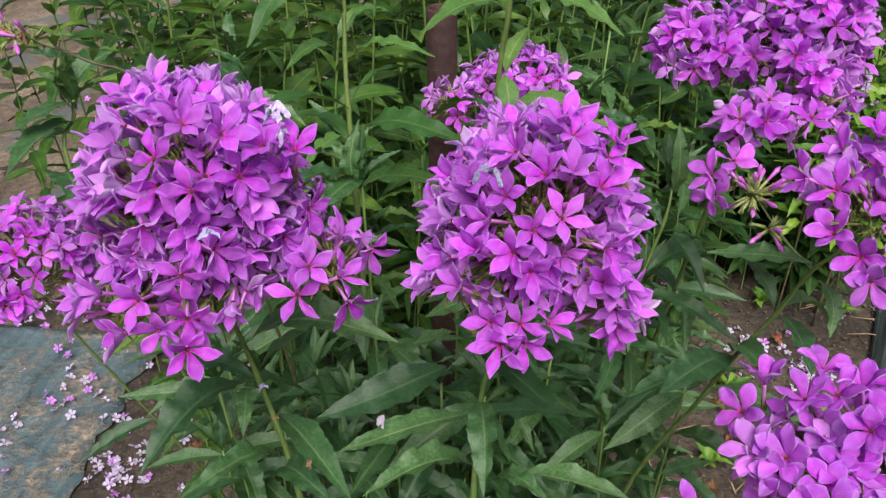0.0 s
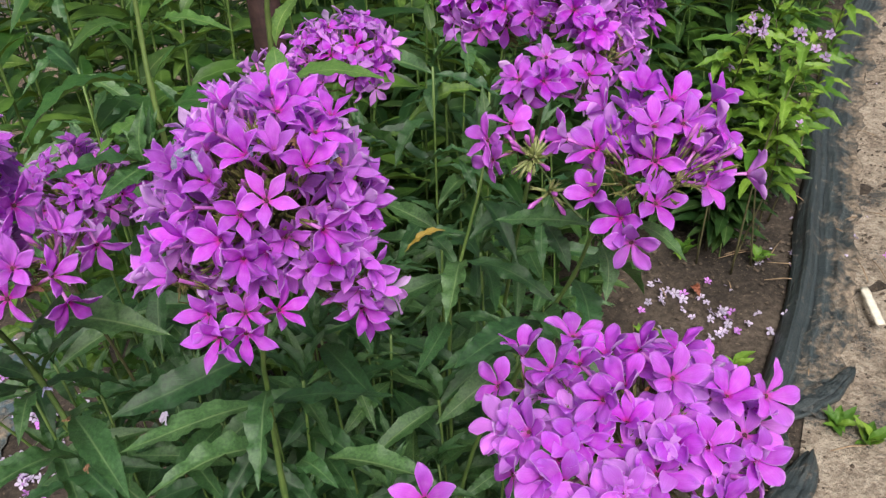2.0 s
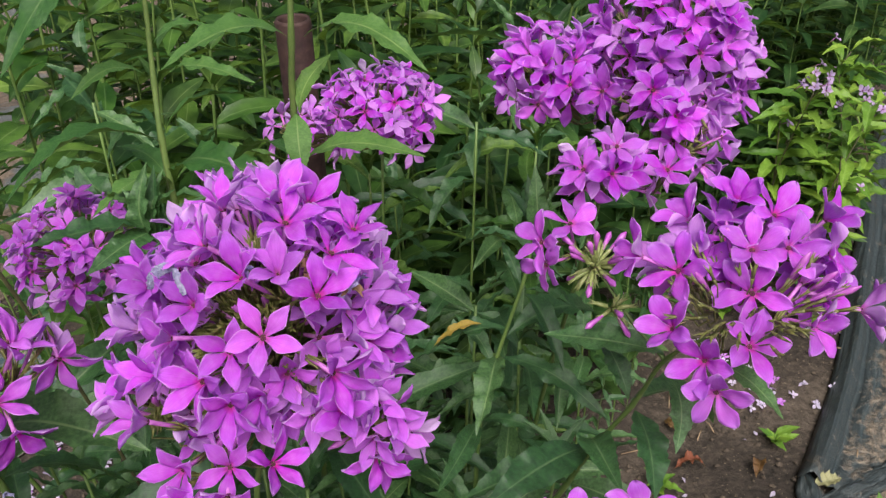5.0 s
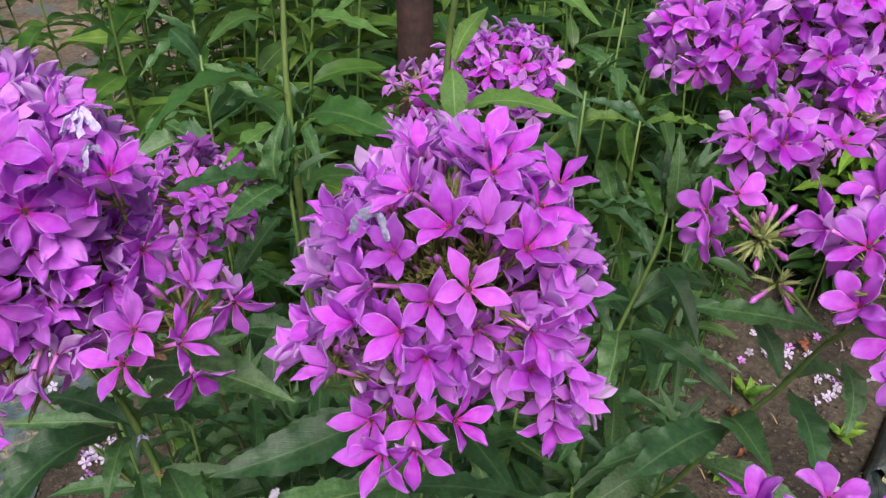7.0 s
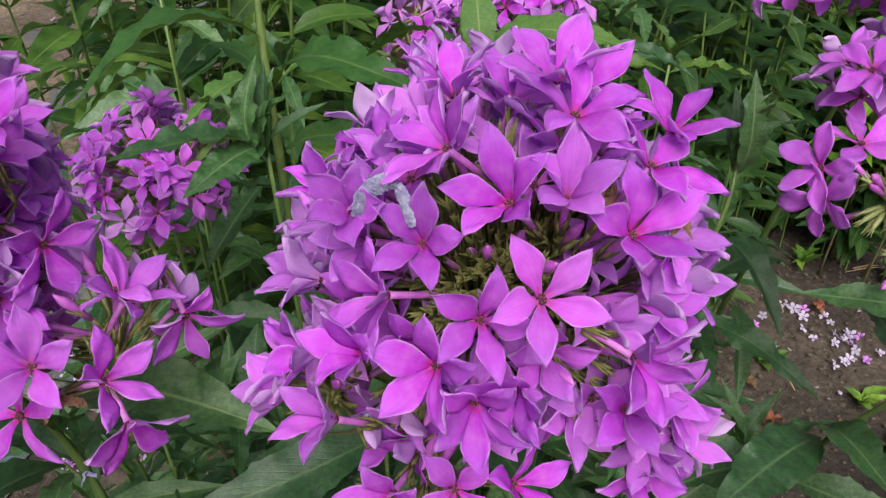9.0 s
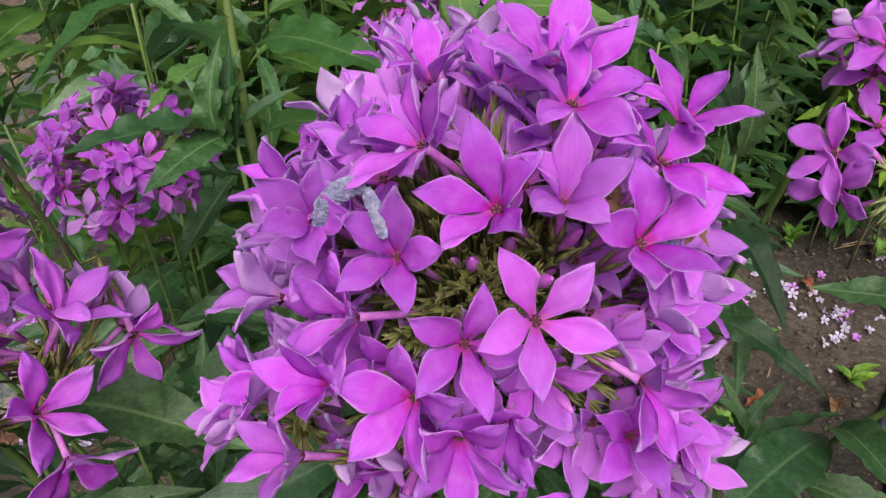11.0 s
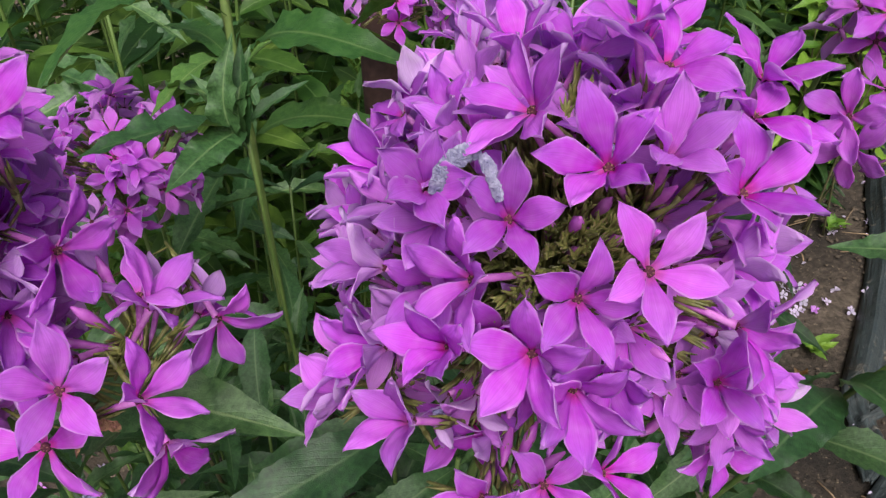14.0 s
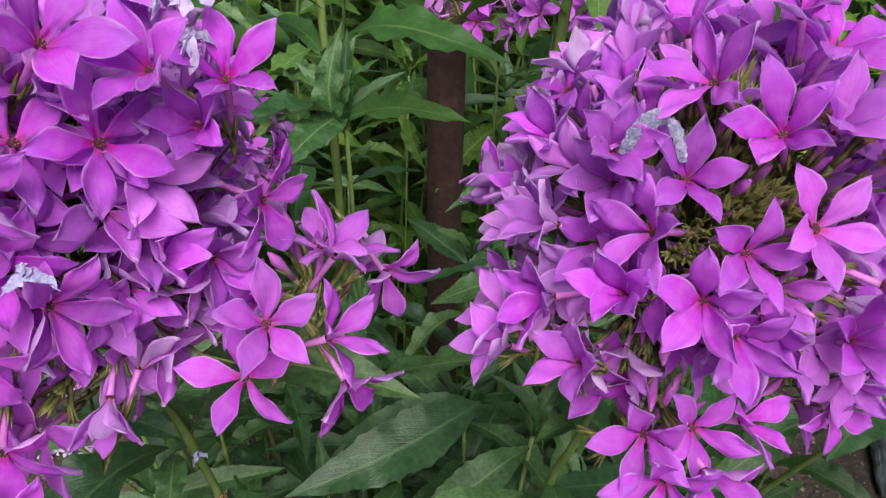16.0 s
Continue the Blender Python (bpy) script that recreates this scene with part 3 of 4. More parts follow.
bm = bmesh.new()
ticks = [-900, -120, -30, -9, -5] + [-3.6 + 0.06 * i for i in range(130)] + [6, 10, 40, 160, 900]
vs = [[bm.verts.new((x, y, relief(Vector((x, y, 0))) if abs(x) < 4.3 and -4 < y < 4.5 else 0)) for y in ticks] for x in ticks]
for i in range(len(ticks) - 1):
    for j in range(len(ticks) - 1):
        bm.faces.new((vs[i][j], vs[i + 1][j], vs[i + 1][j + 1], vs[i][j + 1])).smooth = True
tagged(new("ground", to_mesh("ground", bm, SOIL)), "bare brown garden soil with crumbs and dry bits", "soil", kind="structure")


def west_point(along, across, z=0.0):
    """along: metres down the sheet beside the bed; across: metres from its edge."""
    return Vector((-0.83, 1.4, z)) + Vector((0.13, 0.99, 0)) * along + Vector((0.99, -0.13, 0)) * across


def weed_sheet(name, along, across, mat, label, seed, hump, roll=0.0, place=bed_point):
    """A long rumpled strip of sheeting on the ground."""
    bm = bmesh.new()
    n, w = 150, 20
    rows, uvs = [], []
    for i in range(n + 1):
        s = along[0] + (along[1] - along[0]) * i / n
        row = []
        for j in range(w + 1):
            q = j / w
            edge = 0.03 * noise.noise(Vector((s * 2.1, seed, 0))) * (1 if j in (0, w) else 0.6) + (0.035 * q ** 2 * noise.noise(Vector((s * 9, seed, 5))) + 0.02 * q ** 4 * noise.noise(Vector((s * 31, seed, 5))))
            p = place(s, across[0] + (across[1] - across[0]) * q + edge)
            fold = hump * (0.5 + 0.5 * noise.noise(Vector((s * 0.8, q * 4, seed)))) * math.sin(math.pi * q) + 0.012 * abs(noise.noise(Vector((s * 5, q * 5, seed + 4))))
            fold += roll * math.exp(-((q - 0.16 - 0.06 * math.sin(s * 3)) / 0.11) ** 2) * (0.75 + 0.4 * noise.noise(Vector((s * 2.3, 9, seed))))
            fold += roll * 0.35 * abs(noise.noise(Vector((s * 3.0, q * 9, seed + 7)))) ** 1.2
            if roll:
                p += ACROSS * 0.03 * math.sin(s * 2.2 + 0.8)
            p.z = relief(p) + 0.006 + fold
            row.append(p)
        rows.append(row)
        uvs.append([(j / w, i / n) for j in range(w + 1)])
    sheet(bm, rows, uvs, 0)
    ob = new(name, to_mesh(name, bm, mat))
    mod = ob.modifiers.new("thickness", "SOLIDIFY")
    mod.thickness = 0.0012
    tagged(ob, label, "weed sheet", kind="structure")


nd = Nodes("trodden_soil", 0.9)
big, fine, grit = nd.noise(3.5, 6.0, rough=0.6), nd.noise(70.0, 6.0, rough=0.75), nd.noise(22.0, 5.0, rough=0.7)
c = nd.ramp(nd.mix(0.5, nd.mix(0.5, big, grit), fine), (0.4, (0.12, 0.092, 0.068)), (0.49, (0.4, 0.32, 0.245)), (0.58, (0.63, 0.54, 0.43)))
c = nd.mix(nd.ramp(nd.noise(230.0, 2.0), (0.68, (0,)), (0.74, (0.7,))), c, (0.55, 0.48, 0.38))
nd.colour(nd.mix(nd.ramp(nd.mix(0.4, nd.noise(4.5, 5.0), fine), (0.56, (0,)), (0.6, (0.85,))), c, (0.035, 0.045, 0.05)))
nd.bump(nd.math("ADD", fine, nd.math("MULTIPLY", grit, 2.0)), 1.0, 0.02)
TRODDEN = nd.mat


# browner and darker than the path's soil, with grey patches
nd = Nodes("brown_soil", 0.9)
big, fine = nd.noise(2.2, 6.0, rough=0.65), nd.noise(48.0, 6.0, rough=0.75)
c = nd.ramp(nd.mix(0.5, big, fine), (0.38, (0.045, 0.034, 0.025)), (0.5, (0.15, 0.11, 0.078)), (0.62, (0.3, 0.235, 0.17)))
nd.colour(nd.mix(nd.ramp(nd.noise(3.1, 5.0), (0.56, (0,)), (0.62, (0.8,))), c, (0.1, 0.12, 0.125)))
nd.bump(nd.math("ADD", fine, big), 0.9, 0.02)
BROWN_SOIL = nd.mat


def trodden_path(name, along, across, step, mat, label):
    """A strip of trodden soil down the bed's side, a little above the ground."""
    bm = bmesh.new()
    n, w = round((along[1] - along[0]) / step), round((across[1] - across[0]) / step)
    rows = []
    for i in range(n + 1):
        rows.append([])
        for j in range(w + 1):
            p = bed_point(along[0] + step * i, across[0] + step * j + 0.5 * step * noise.noise(Vector((i * 0.2, j * 3.0, 2))))
            p.z = (relief(p) if p.y < 4 else max(0, relief(p))) + 0.005 + 0.014 * noise.noise(p * 8) * (0 < j < w)
            rows[-1].append(p)
    sheet(bm, rows, [[(0, 0)] * (w + 1)] * (n + 1), 0)
    tagged(new(name, to_mesh(name, bm, mat)), label, "path", kind="structure")


trodden_path("path", (-6.0, 8.94), (0.12, 1.5), 0.06, TRODDEN, "trodden pale brown soil path with crumbs of dry litter")
trodden_path("path_west", (-0.75, 4.5), (-5.2, -2.12), 0.07, BROWN_SOIL, "brown soil beyond the flower bed")
weed_sheet("weed_sheet_east", (-0.1, 6.0), (-0.01, 0.165), SHEETING_DARK, "rumpled dark plastic weed sheet along the bed", 3.0, 0.012, 0.045)


def scrap(along, across, long, wide, turn, seed):
    """A torn, curled scrap of the same sheeting, half buried in the path."""
    bm = bmesh.new()
    rows, uvs = [], []
    way, side = Matrix.Rotation(radians(turn), 3, "Z") @ BED, Matrix.Rotation(radians(turn), 3, "Z") @ ACROSS
    for i in range(29):
        row = []
        for j in range(11):
            a, q = i / 28 - 0.5, j / 10 - 0.5
            w = wide * (1 - 0.75 * abs(2 * a) ** 3) * (1 + 0.3 * noise.noise(Vector((a * 5, seed, 0))))
            p = bed_point(along, across) + way * a * long + side * (q * w + 0.25 * wide * math.sin(a * 4 + seed))
            p.z = relief(p) + 0.012 + 0.02 * math.cos(q * 3.14) * (0.5 + noise.noise(Vector((a * 6, q * 3, seed)))) + 0.012 * abs(noise.noise(Vector((a * 20, q * 6, seed))))
            row.append(p)
        rows.append(row)
        uvs.append([(j / 10 * 0.6, i / 28 * 0.3) for j in range(11)])
    sheet(bm, rows, uvs, 0)
    ob = new("sheet_scrap", to_mesh("sheet_scrap", bm, SHEETING_DARK))
    ob.modifiers.new("thickness", "SOLIDIFY").thickness = 0.0012
    tagged(ob, "torn scrap of dark plastic weed sheet in the soil", "weed sheet", "sheet scraps")


for row in ((-0.04, 0.13, 0.32, 0.05, -28, 1), (-0.2, 0.05, 0.26, 0.06, 10, 2), (0.18, 0.5, 0.4, 0.1, 8, 4), (0.62, 0.52, 0.34, 0.07, -12, 5), (-0.42, 0.1, 0.4, 0.08, -6, 6), (1.1, 0.4, 0.5, 0.06, 4, 7)):
    scrap(*row)
weed_sheet("weed_sheet_west", (-2.5, 0.36), (-0.9, 0.0), SHEETING, "dusty teal weed sheet lying beside the bed", 8.0, 0.02, place=west_point)


# ---- pipe ----
nd = Nodes("rusty_steel", 0.75)
c = nd.ramp(nd.mix(0.5, nd.noise(30.0, 5.0), nd.noise(150.0, 4.0)), (0.35, (0.026, 0.013, 0.011)), (0.52, (0.052, 0.026, 0.022)), (0.68, (0.09, 0.053, 0.042)))
nd.colour(c)
nd.bsdf.inputs["Metallic"].default_value = 0.25
nd.bump(nd.noise(220.0, 4.0), 0.5, 0.0012)
RUST = nd.mat
bm = bmesh.new()
outer, inn, tall, ring = 0.0175, 0.0132, 1.179, []
for radius, z in ((outer, -0.2), (outer, 0.6), (outer, tall - 0.003), (outer - 0.0012, tall), (inn + 0.0008, tall), (inn, tall - 0.002), (inn, tall - 0.25)):
    ring.append([bm.verts.new((radius * (1 + 0.012 * math.sin(5 * k)) * math.cos(k * math.tau / 32), radius * math.sin(k * math.tau / 32), z)) for k in range(32)])
for a, b in zip(ring, ring[1:]):
    for k in range(32):
        bm.faces.new((a[k], a[(k + 1) % 32], b[(k + 1) % 32], b[k])).smooth = True
bm.faces.new(ring[-1])
ob = new("steel_pipe", to_mesh("steel_pipe", bm, RUST))
ob.matrix_world = pose(-0.004, 0.889, 0)
tagged(ob, "upright rusty brown steel pipe, open at the top, among the phlox", "pipe")


# ---- flowering plants ----
rng = random.Random(11)

plant = plant_empty("phlox_plant", (-0.06, 0.36, 0), "tall phlox with a large domed magenta-violet head and side cluster", group="flowering phlox")
path = stem_part(plant, [(-0.09, 0.44, 0), (-0.11, 0.45, 0.6), (-0.125, 0.458, 0.895), (-0.149, 0.478, 1.011), (-0.157, 0.46, 1.095), (-0.155, 0.447, 1.15)], 0.003, STEM)
upper_branch = [(0, -49, 53, 229, 32, 50, 12), (-1, -49, 38, 282, -8, 5, 23), (23, -44, 40, 338, 46, 8, 8), (19, -57, 38, 262, 10, 31, 19), (15, -40, 68, 291, 51, 3, 41), (34, -40, 62, 330, 48, 22, 38), (12, -52, 13, 303, 7, 43, 22), (6, -63, -11, 284, -9, 60, 4), (8, -73, -33, 286, -8, 44, 20), (-5, -78, -37, 259, 5, 7, 25), (6, -78, -51, 300, -2, 54, 29), (-15, -75, -19, 253, 21, 53, 39), (40, -39, 37, 317, 32, 17, 13)]
middle_branch = [(39, -28, 2, 314, 32, 24, 30), (24, -57, 2, 330, 1, 41, 24), (54, -33, 52, 253, 48, 37, 40), (60, -23, 32, 266, 36, 36, 48), (67, -18, 42, 291, 69, 17, 42), (70, -13, 2, 335, -4, 62, 10), (-28, 2, 62, 243, 71, 36, 49), (-40, -13, 42, 186, 76, 62, 52), (-43, -23, 22, 190, 35, 49, 50), (-30, -68, -48, 215, 10, 7, 45), (-13, -53, 16, 298, -23, 53, 32)]
lower_branch = [(54, -19, -14, 302, 10, 19, 50), (72, -41, -21, 289, 45, 10, 35), (64, -44, -39, 268, 30, 24, 6), (88, -37, -31, 347, 32, 63, 29), (89, -13, -20, 355, 59, 58, 32), (104, -6, -32, 304, -13, 59, 21), (92, -38, -48, 309, -26, 7, 21)]
head(plant, (-0.152, 0.428, 1.198), (0.058, 0.058, 0.074), 190, 21, [upper_branch, middle_branch, lower_branch],
    low=-0.85, gap=0.0078, deep=[(0.15, -0.85, 0.5, 0.84), (0.2, -1, -0.2, 0.86)],
    tufts=[(0.15, -0.65, 0.75, 0.1, 40), (0.7, -0.6, 0.0, 0.1, 12), (0.0, -0.9, -0.4, 0.1, 14)])
for place, size, mat in (((-0.127, 0.366, 1.213), 0.0068, WITHERED), ((-0.094, 0.414, 1.266), 0.0085, BLEACHED), ((-0.092, 0.410, 1.252), 0.0075, BLEACHED), ((-0.076, 0.386, 1.163), 0.0062, DRY), ((-0.146, 0.474, 1.006), 0.0050, WITHERED), ((-0.138, 0.470, 0.975), 0.0043, DRY)):
    crumple(plant, place, size, mat, int(place[2] * 1000))
leaves_of(plant, [(-151, 483, 1043, -36, 458, 1062), (-149, 483, 1010, -99, 481, 1061), (-151, 483, 1011, -162, 467, 1059), (-164, 486, 996, -221, 398, 990), (-160, 484, 993, -152, 427, 997), (-138, 480, 968, -70, 389, 974), (-139, 468, 932, -197, 395, 967), (-153, 481, 1007, -227, 504, 1006), (-135, 463, 924, -87, 407, 948)], LEAVES, 61, 1.1)
pairs(plant, path, 0.35, 0.55, 3, 0.1, rng, LEAVES)
head(plant, (-0.070, 0.420, 1.160), (0.024, 0.02, 0.022), 5, 22, low=-0.4, inner=(-0.1, 0.42, 1.14), buds=14)
head(plant, (-0.186, 0.380, 1.160), (0.028, 0.020, 0.028), 9, 31, low=-0.7, inner=(-0.17, 0.44, 1.15), buds=16)
head(plant, (-0.140, 0.384, 1.160), (0.024, 0.014, 0.024), 4, 32, low=-0.7, inner=(-0.16, 0.44, 1.14), buds=12)

plant = plant_empty("phlox_plant", (0.02, 0.38, 0), "tall phlox with a round magenta-violet flower head showing green calyces", group="flowering phlox")
path = stem_part(plant, [(0.01, 0.44, 0), (0.015, 0.44, 0.6), (0.02, 0.443, 0.91), (0.024, 0.447, 1.008), (0.03, 0.436, 1.06), (0.048, 0.44, 1.13)], 0.0028, STEM)
upper_branch = [(3, -45, 59, 231, 51, 51, 35), (11, -59, 40, 287, 42, 36, 30), (-4, -57, 31, 276, 34, 66, 36), (-15, -64, 21, 248, 29, 23, 30), (-19, -45, 46, 256, 46, 9, 42), (19, -27, 74, 318, 76, 40, 20), (17, -43, 59, 269, 64, 8, 52), (33, -49, 53, 302, 54, 1, 24), (38, -36, 65, 351, 61, 45, 23), (-13, -34, 68, 205, 47, 57, 39), (15, -14, 77, 195, 80, 54, 26), (-5, -66, 10, 274, 10, 47, 40), (7, -57, 7, 257, 11, 14, 41)]
middle_branch = [(-44, -62, -4, 224, 44, 19, 41), (-34, -59, 19, 226, 40, 44, 50), (-28, -54, 36, 215, 25, 31, 35), (-38, -38, 51, 267, 47, 66, 52), (37, -57, 19, 318, 4, 36, 32), (39, -52, -8, 278, 47, 69, 52), (-27, -76, -18, 256, 27, 38, 32), (-10, -69, -25, 276, 35, 48, 33), (-22, -85, -27, 262, 15, 37, 31), (-9, -81, -29, 285, 0, 42, 35), (7, -64, -29, 324, 33, 59, 40), (52, -23, -70, 306, 3, 12, 34), (24, 2, 66, 316, 60, 70, 32)]
lower_branch = [(46, -20, 66, 342, 78, 41, 31), (-12, -6, 68, 131, 75, 13, 40), (-46, -10, 36, 205, 45, 50, 50), (-49, -35, 25, 190, 30, 58, 50), (-50, -45, 6, 205, 15, 20, 45)]
head(plant, (0.052, 0.440, 1.172), (0.060, 0.060, 0.066), 135, 23, [upper_branch, middle_branch, lower_branch],
    low=-0.5, gap=0.0078, buds=420, skip=[(0.1, -0.75, 0.65, 0.93), (0.75, -0.35, -0.62, 0.86), (0.2, -0.7, -0.7, 0.88)], deep=[(0, -0.9, 0.35, 0.75)],
    tufts=[(0.12, -0.78, 0.62, 0.16, 110), (-0.3, -0.85, 0.35, 0.12, 50), (-0.4, -0.9, -0.35, 0.12, 50), (0.5, -0.8, 0.1, 0.12, 40), (0.1, -0.3, 0.95, 0.12, 40)])
head(plant, (0.101, 0.416, 1.132), (0.021, 0.02, 0.03), 15, 33, low=-0.8, gap=0.0075, inner=(0.06, 0.44, 1.11), buds=16)
head(plant, (0.002, 0.404, 1.152), (0.016, 0.014, 0.018), 4, 34, low=-0.6, inner=(0.03, 0.43, 1.12), buds=16)
head(plant, (0.03, 0.380, 1.134), (0.02, 0.012, 0.014), 0, 35, low=-0.5, inner=(0.035, 0.43, 1.09), buds=10)
for place, size, mat in (((0.094, 0.400, 1.226), 0.0085, DRY), ((0.100, 0.400, 1.226), 0.0075, WITHERED), ((0.078, 0.406, 1.234), 0.0075, DRY), ((0.055, 0.40, 1.232), 0.0037, WITHERED), ((0.015, 0.39, 1.155), 0.0043, WITHERED)):
    crumple(plant, place, size, mat, int(place[0] * 1000))
shrivelled(plant, [(0.0156, 0.397, 1.2247), (0.018, 0.3965, 1.2315), (0.0221, 0.398, 1.2347), (0.0266, 0.4, 1.2337)], 0.0050, 1, SHRIVELLED)
shrivelled(plant, [(0.0265, 0.399, 1.234), (0.0286, 0.3955, 1.2308), (0.0304, 0.3935, 1.2246)], 0.0034, 2, SHRIVELLED)
leaves_of(plant, [(25, 449, 1011, 24, 369, 998), (15, 458, 988, -82, 421, 988), (20, 458, 988, 116, 457, 986), (-1, 524, 980, -106, 471, 973), (4, 536, 962, -86, 526, 946), (20, 449, 938, -63, 396, 968), (38, 432, 947, 73, 387, 971), (58, 447, 934, 141, 407, 946), (14, 537, 1000, -80, 572, 945), (54, 534, 995, 125, 532, 992), (-73, 558, 1033, -68, 511, 998)], LEAVES, 62, 1.1)

plant = plant_empty("phlox_plant", (0.18, 0.5, 0), "leaning phlox with an open cluster of broad-petalled magenta flowers", group="flowering phlox")
path = stem_part(plant, [(0.12, 0.56, 0), (0.16, 0.55, 0.7), (0.224, 0.519, 0.956), (0.255, 0.497, 1.057), (0.266, 0.483, 1.108), (0.288, 0.455, 1.155)], 0.0022, STEM)
upper_branch = [(-36, 14, 10, 220, 49, 24, 17), (-3, -3, 8, 234, 35, 70, 18), (-5, -18, -14, 275, 46, 63, 21), (-26, -19, -22, 230, 24, 3, 28), (-21, -29, -34, 252, 2, 21, 25), (-1, 13, 23, 239, 64, 28, 26), (18, 15, 23, 285, 49, 54, 23), (-40, -5, -13, 202, 41, 2, 34), (28, -10, -7, 309, 18, 56, 28), (66, 15, -17, 350, 5, 15, 25), (0, 48, 31, 260, 72, 13, 35), (40, 16, 19, 335, 25, 9, 25), (16, 35, 30, 300, 70, 24, 25)]
middle_branch = [(41, 30, 30, 330, 60, 16, 35), (24, 5, 8, 40, 40, 44, 30), (36, 5, 0, 325, 5, 24, 35), (-26, 40, 25, 160, 45, 56, 40), (-54, 20, 15, 173, 24, 58, 24)]
head(plant, (0.294, 0.455, 1.170), (0.056, 0.046, 0.036), 0, 24, [upper_branch, middle_branch],
    kind="round", low=-0.2, buds=90, inner=(0.288, 0.47, 1.145))
head(plant, (0.303, 0.492, 1.164), (0.046, 0.026, 0.030), 15, 41, kind="round", low=-0.3, gap=0.0105, fade=0.3, buds=20, inner=(0.288, 0.47, 1.145), tilt=(0, -0.1, 0.35))
bud_cluster(plant, (0.226, 0.52, 1.148), (-0.2, -0.3, 0.7), 40, 0.0135, 25)
bud_cluster(plant, (0.236, 0.505, 1.128), (0.1, -0.6, 0.2), 9, 0.010, 26)
r = random.Random(3)
for x, y, z, n, spin in ((0.195, 0.528, 1.16, (-0.8, -0.5, 0.4), 20), (0.198, 0.522, 1.148, (-0.9, -0.5, 0.0), 60), (0.212, 0.535, 1.168, (-0.2, -0.1, 1.0), 10)):
    flower(plant, (x, y, z), n, spin, r, "round", 0.25)
stem_part(plant, [(0.266, 0.484, 1.105), (0.248, 0.502, 1.12), (0.226, 0.52, 1.148)], 0.0013, STEM, "side_branch")
leaves_of(plant, [(264, 485, 1110, 198, 516, 1100), (252, 499, 1060, 238, 540, 1082), (254, 488, 1061, 252, 422, 1058), (265, 469, 1105, 262, 432, 1084), (236, 517, 997, 160, 455, 1012), (278, 450, 1135, 308, 420, 1122), (254, 498, 1059, 322, 525, 1010), (237, 518, 999, 243, 450, 1030), (225, 519, 958, 150, 500, 965), (225, 519, 958, 300, 480, 950)], LEAVES, 63, 1.5)
pairs(plant, path, 0.3, 0.5, 3, 0.09, rng, LEAVES)

plant = plant_empty("phlox_plant", (0.25, 0.72, 0), "tall phlox with a big ragged magenta-violet flower head", group="flowering phlox")
path = stem_part(plant, [(0.2, 0.75, 0), (0.22, 0.72, 0.7), (0.25, 0.67, 1.05), (0.263, 0.65, 1.17)], 0.0028, STEM)
head(plant, (0.270, 0.640, 1.203), (0.03, 0.03, 0.03), 0, 26, [[(-33, -37, 20, 218, 30, 16, 29), (-28, -72, -1, 264, 59, 9, 37), (-31, -80, -15, 293, 20, 29, 40), (-3, -43, 23, 264, 26, 66, 22), (8, -58, 12, 282, 6, 54, 24), (1, -84, -11, 273, 57, 6, 40), (-47, -73, -16, 216, 35, 21, 24), (-61, -8, 9, 226, 54, 16, 9), (-51, -24, 19, 219, 39, 11, 21)]],
    whole=WHOLE, buds=40)
head(plant, (0.290, 0.652, 1.224), (0.052, 0.052, 0.058), 100, 36, low=-0.6, whole=WHOLE, deep=[(-0.45, -1, 0.0, 0.86)], skip=[(-0.3, -0.7, -0.7, 0.93)], gap=0.009)
head(plant, (0.294, 0.600, 1.197), (0.024, 0.022, 0.03), 16, 40, low=-0.8, whole=WHOLE, buds=16, inner=(0.27, 0.65, 1.16))
head(plant, (0.212, 0.654, 1.212), (0.034, 0.032, 0.034), 30, 37, low=-0.4, whole=WHOLE, buds=20, inner=(0.25, 0.66, 1.16))
head(plant, (0.245, 0.590, 1.172), (0.032, 0.022, 0.022), 12, 38, low=-0.6, whole=WHOLE, buds=30, inner=(0.255, 0.64, 1.15))
pairs(plant, path, 0.5, 0.8, 4, 0.1, rng, LEAVES)

plant = plant_empty("phlox_plant", (0.24, 0.36, 0), "phlox with a flat-topped magenta flower head", group="flowering phlox")
path = stem_part(plant, [(0.2, 0.4, 0), (0.23, 0.37, 0.6), (0.25, 0.345, 0.95), (0.254, 0.332, 1.03)], 0.0028, STEM)
head(plant, (0.254, 0.325, 1.07), (0.074, 0.060, 0.040), 62, 27, [[(-72, 40, 11, 192, 31, 28, 10), (-56, 53, 22, 97, 68, 21, 40), (-29, 20, 43, 171, 52, 59, 10), (-13, 25, 43, 130, 72, 37, 28), (24, 17, 50, 128, 65, 16, 24), (-11, -6, 49, 158, 66, 62, 30), (-22, -7, 42, 220, 37, 30, 33), (16, -1, 48, 275, 60, 63, 29), (-43, 27, 33, 170, 72, 42, 18), (-28, 45, 41, 3, 74, 67, 17), (45, -7, 37, 293, 76, 15, 29), (68, -5, 33, 311, 43, 36, 19), (6, 25, 45, 153, 39, 2, 11), (-64, 15, 9, 252, 51, 62, 50)]],
    kind="round", low=-0.1, buds=220, gap=0.0092, fade=0.25, tilt=(-0.1, -0.25, 0.4), cup=36, skip=[(-0.3, 0.2, 1, 0.9)], deep=[(-0.2, -0.1, 1, 0.6)])

stem_part(plant, [(0.25, 0.345, 0.95), (0.22, 0.31, 0.99), (0.137, 0.306, 1.048)], 0.0011, STEM, "side_branch")
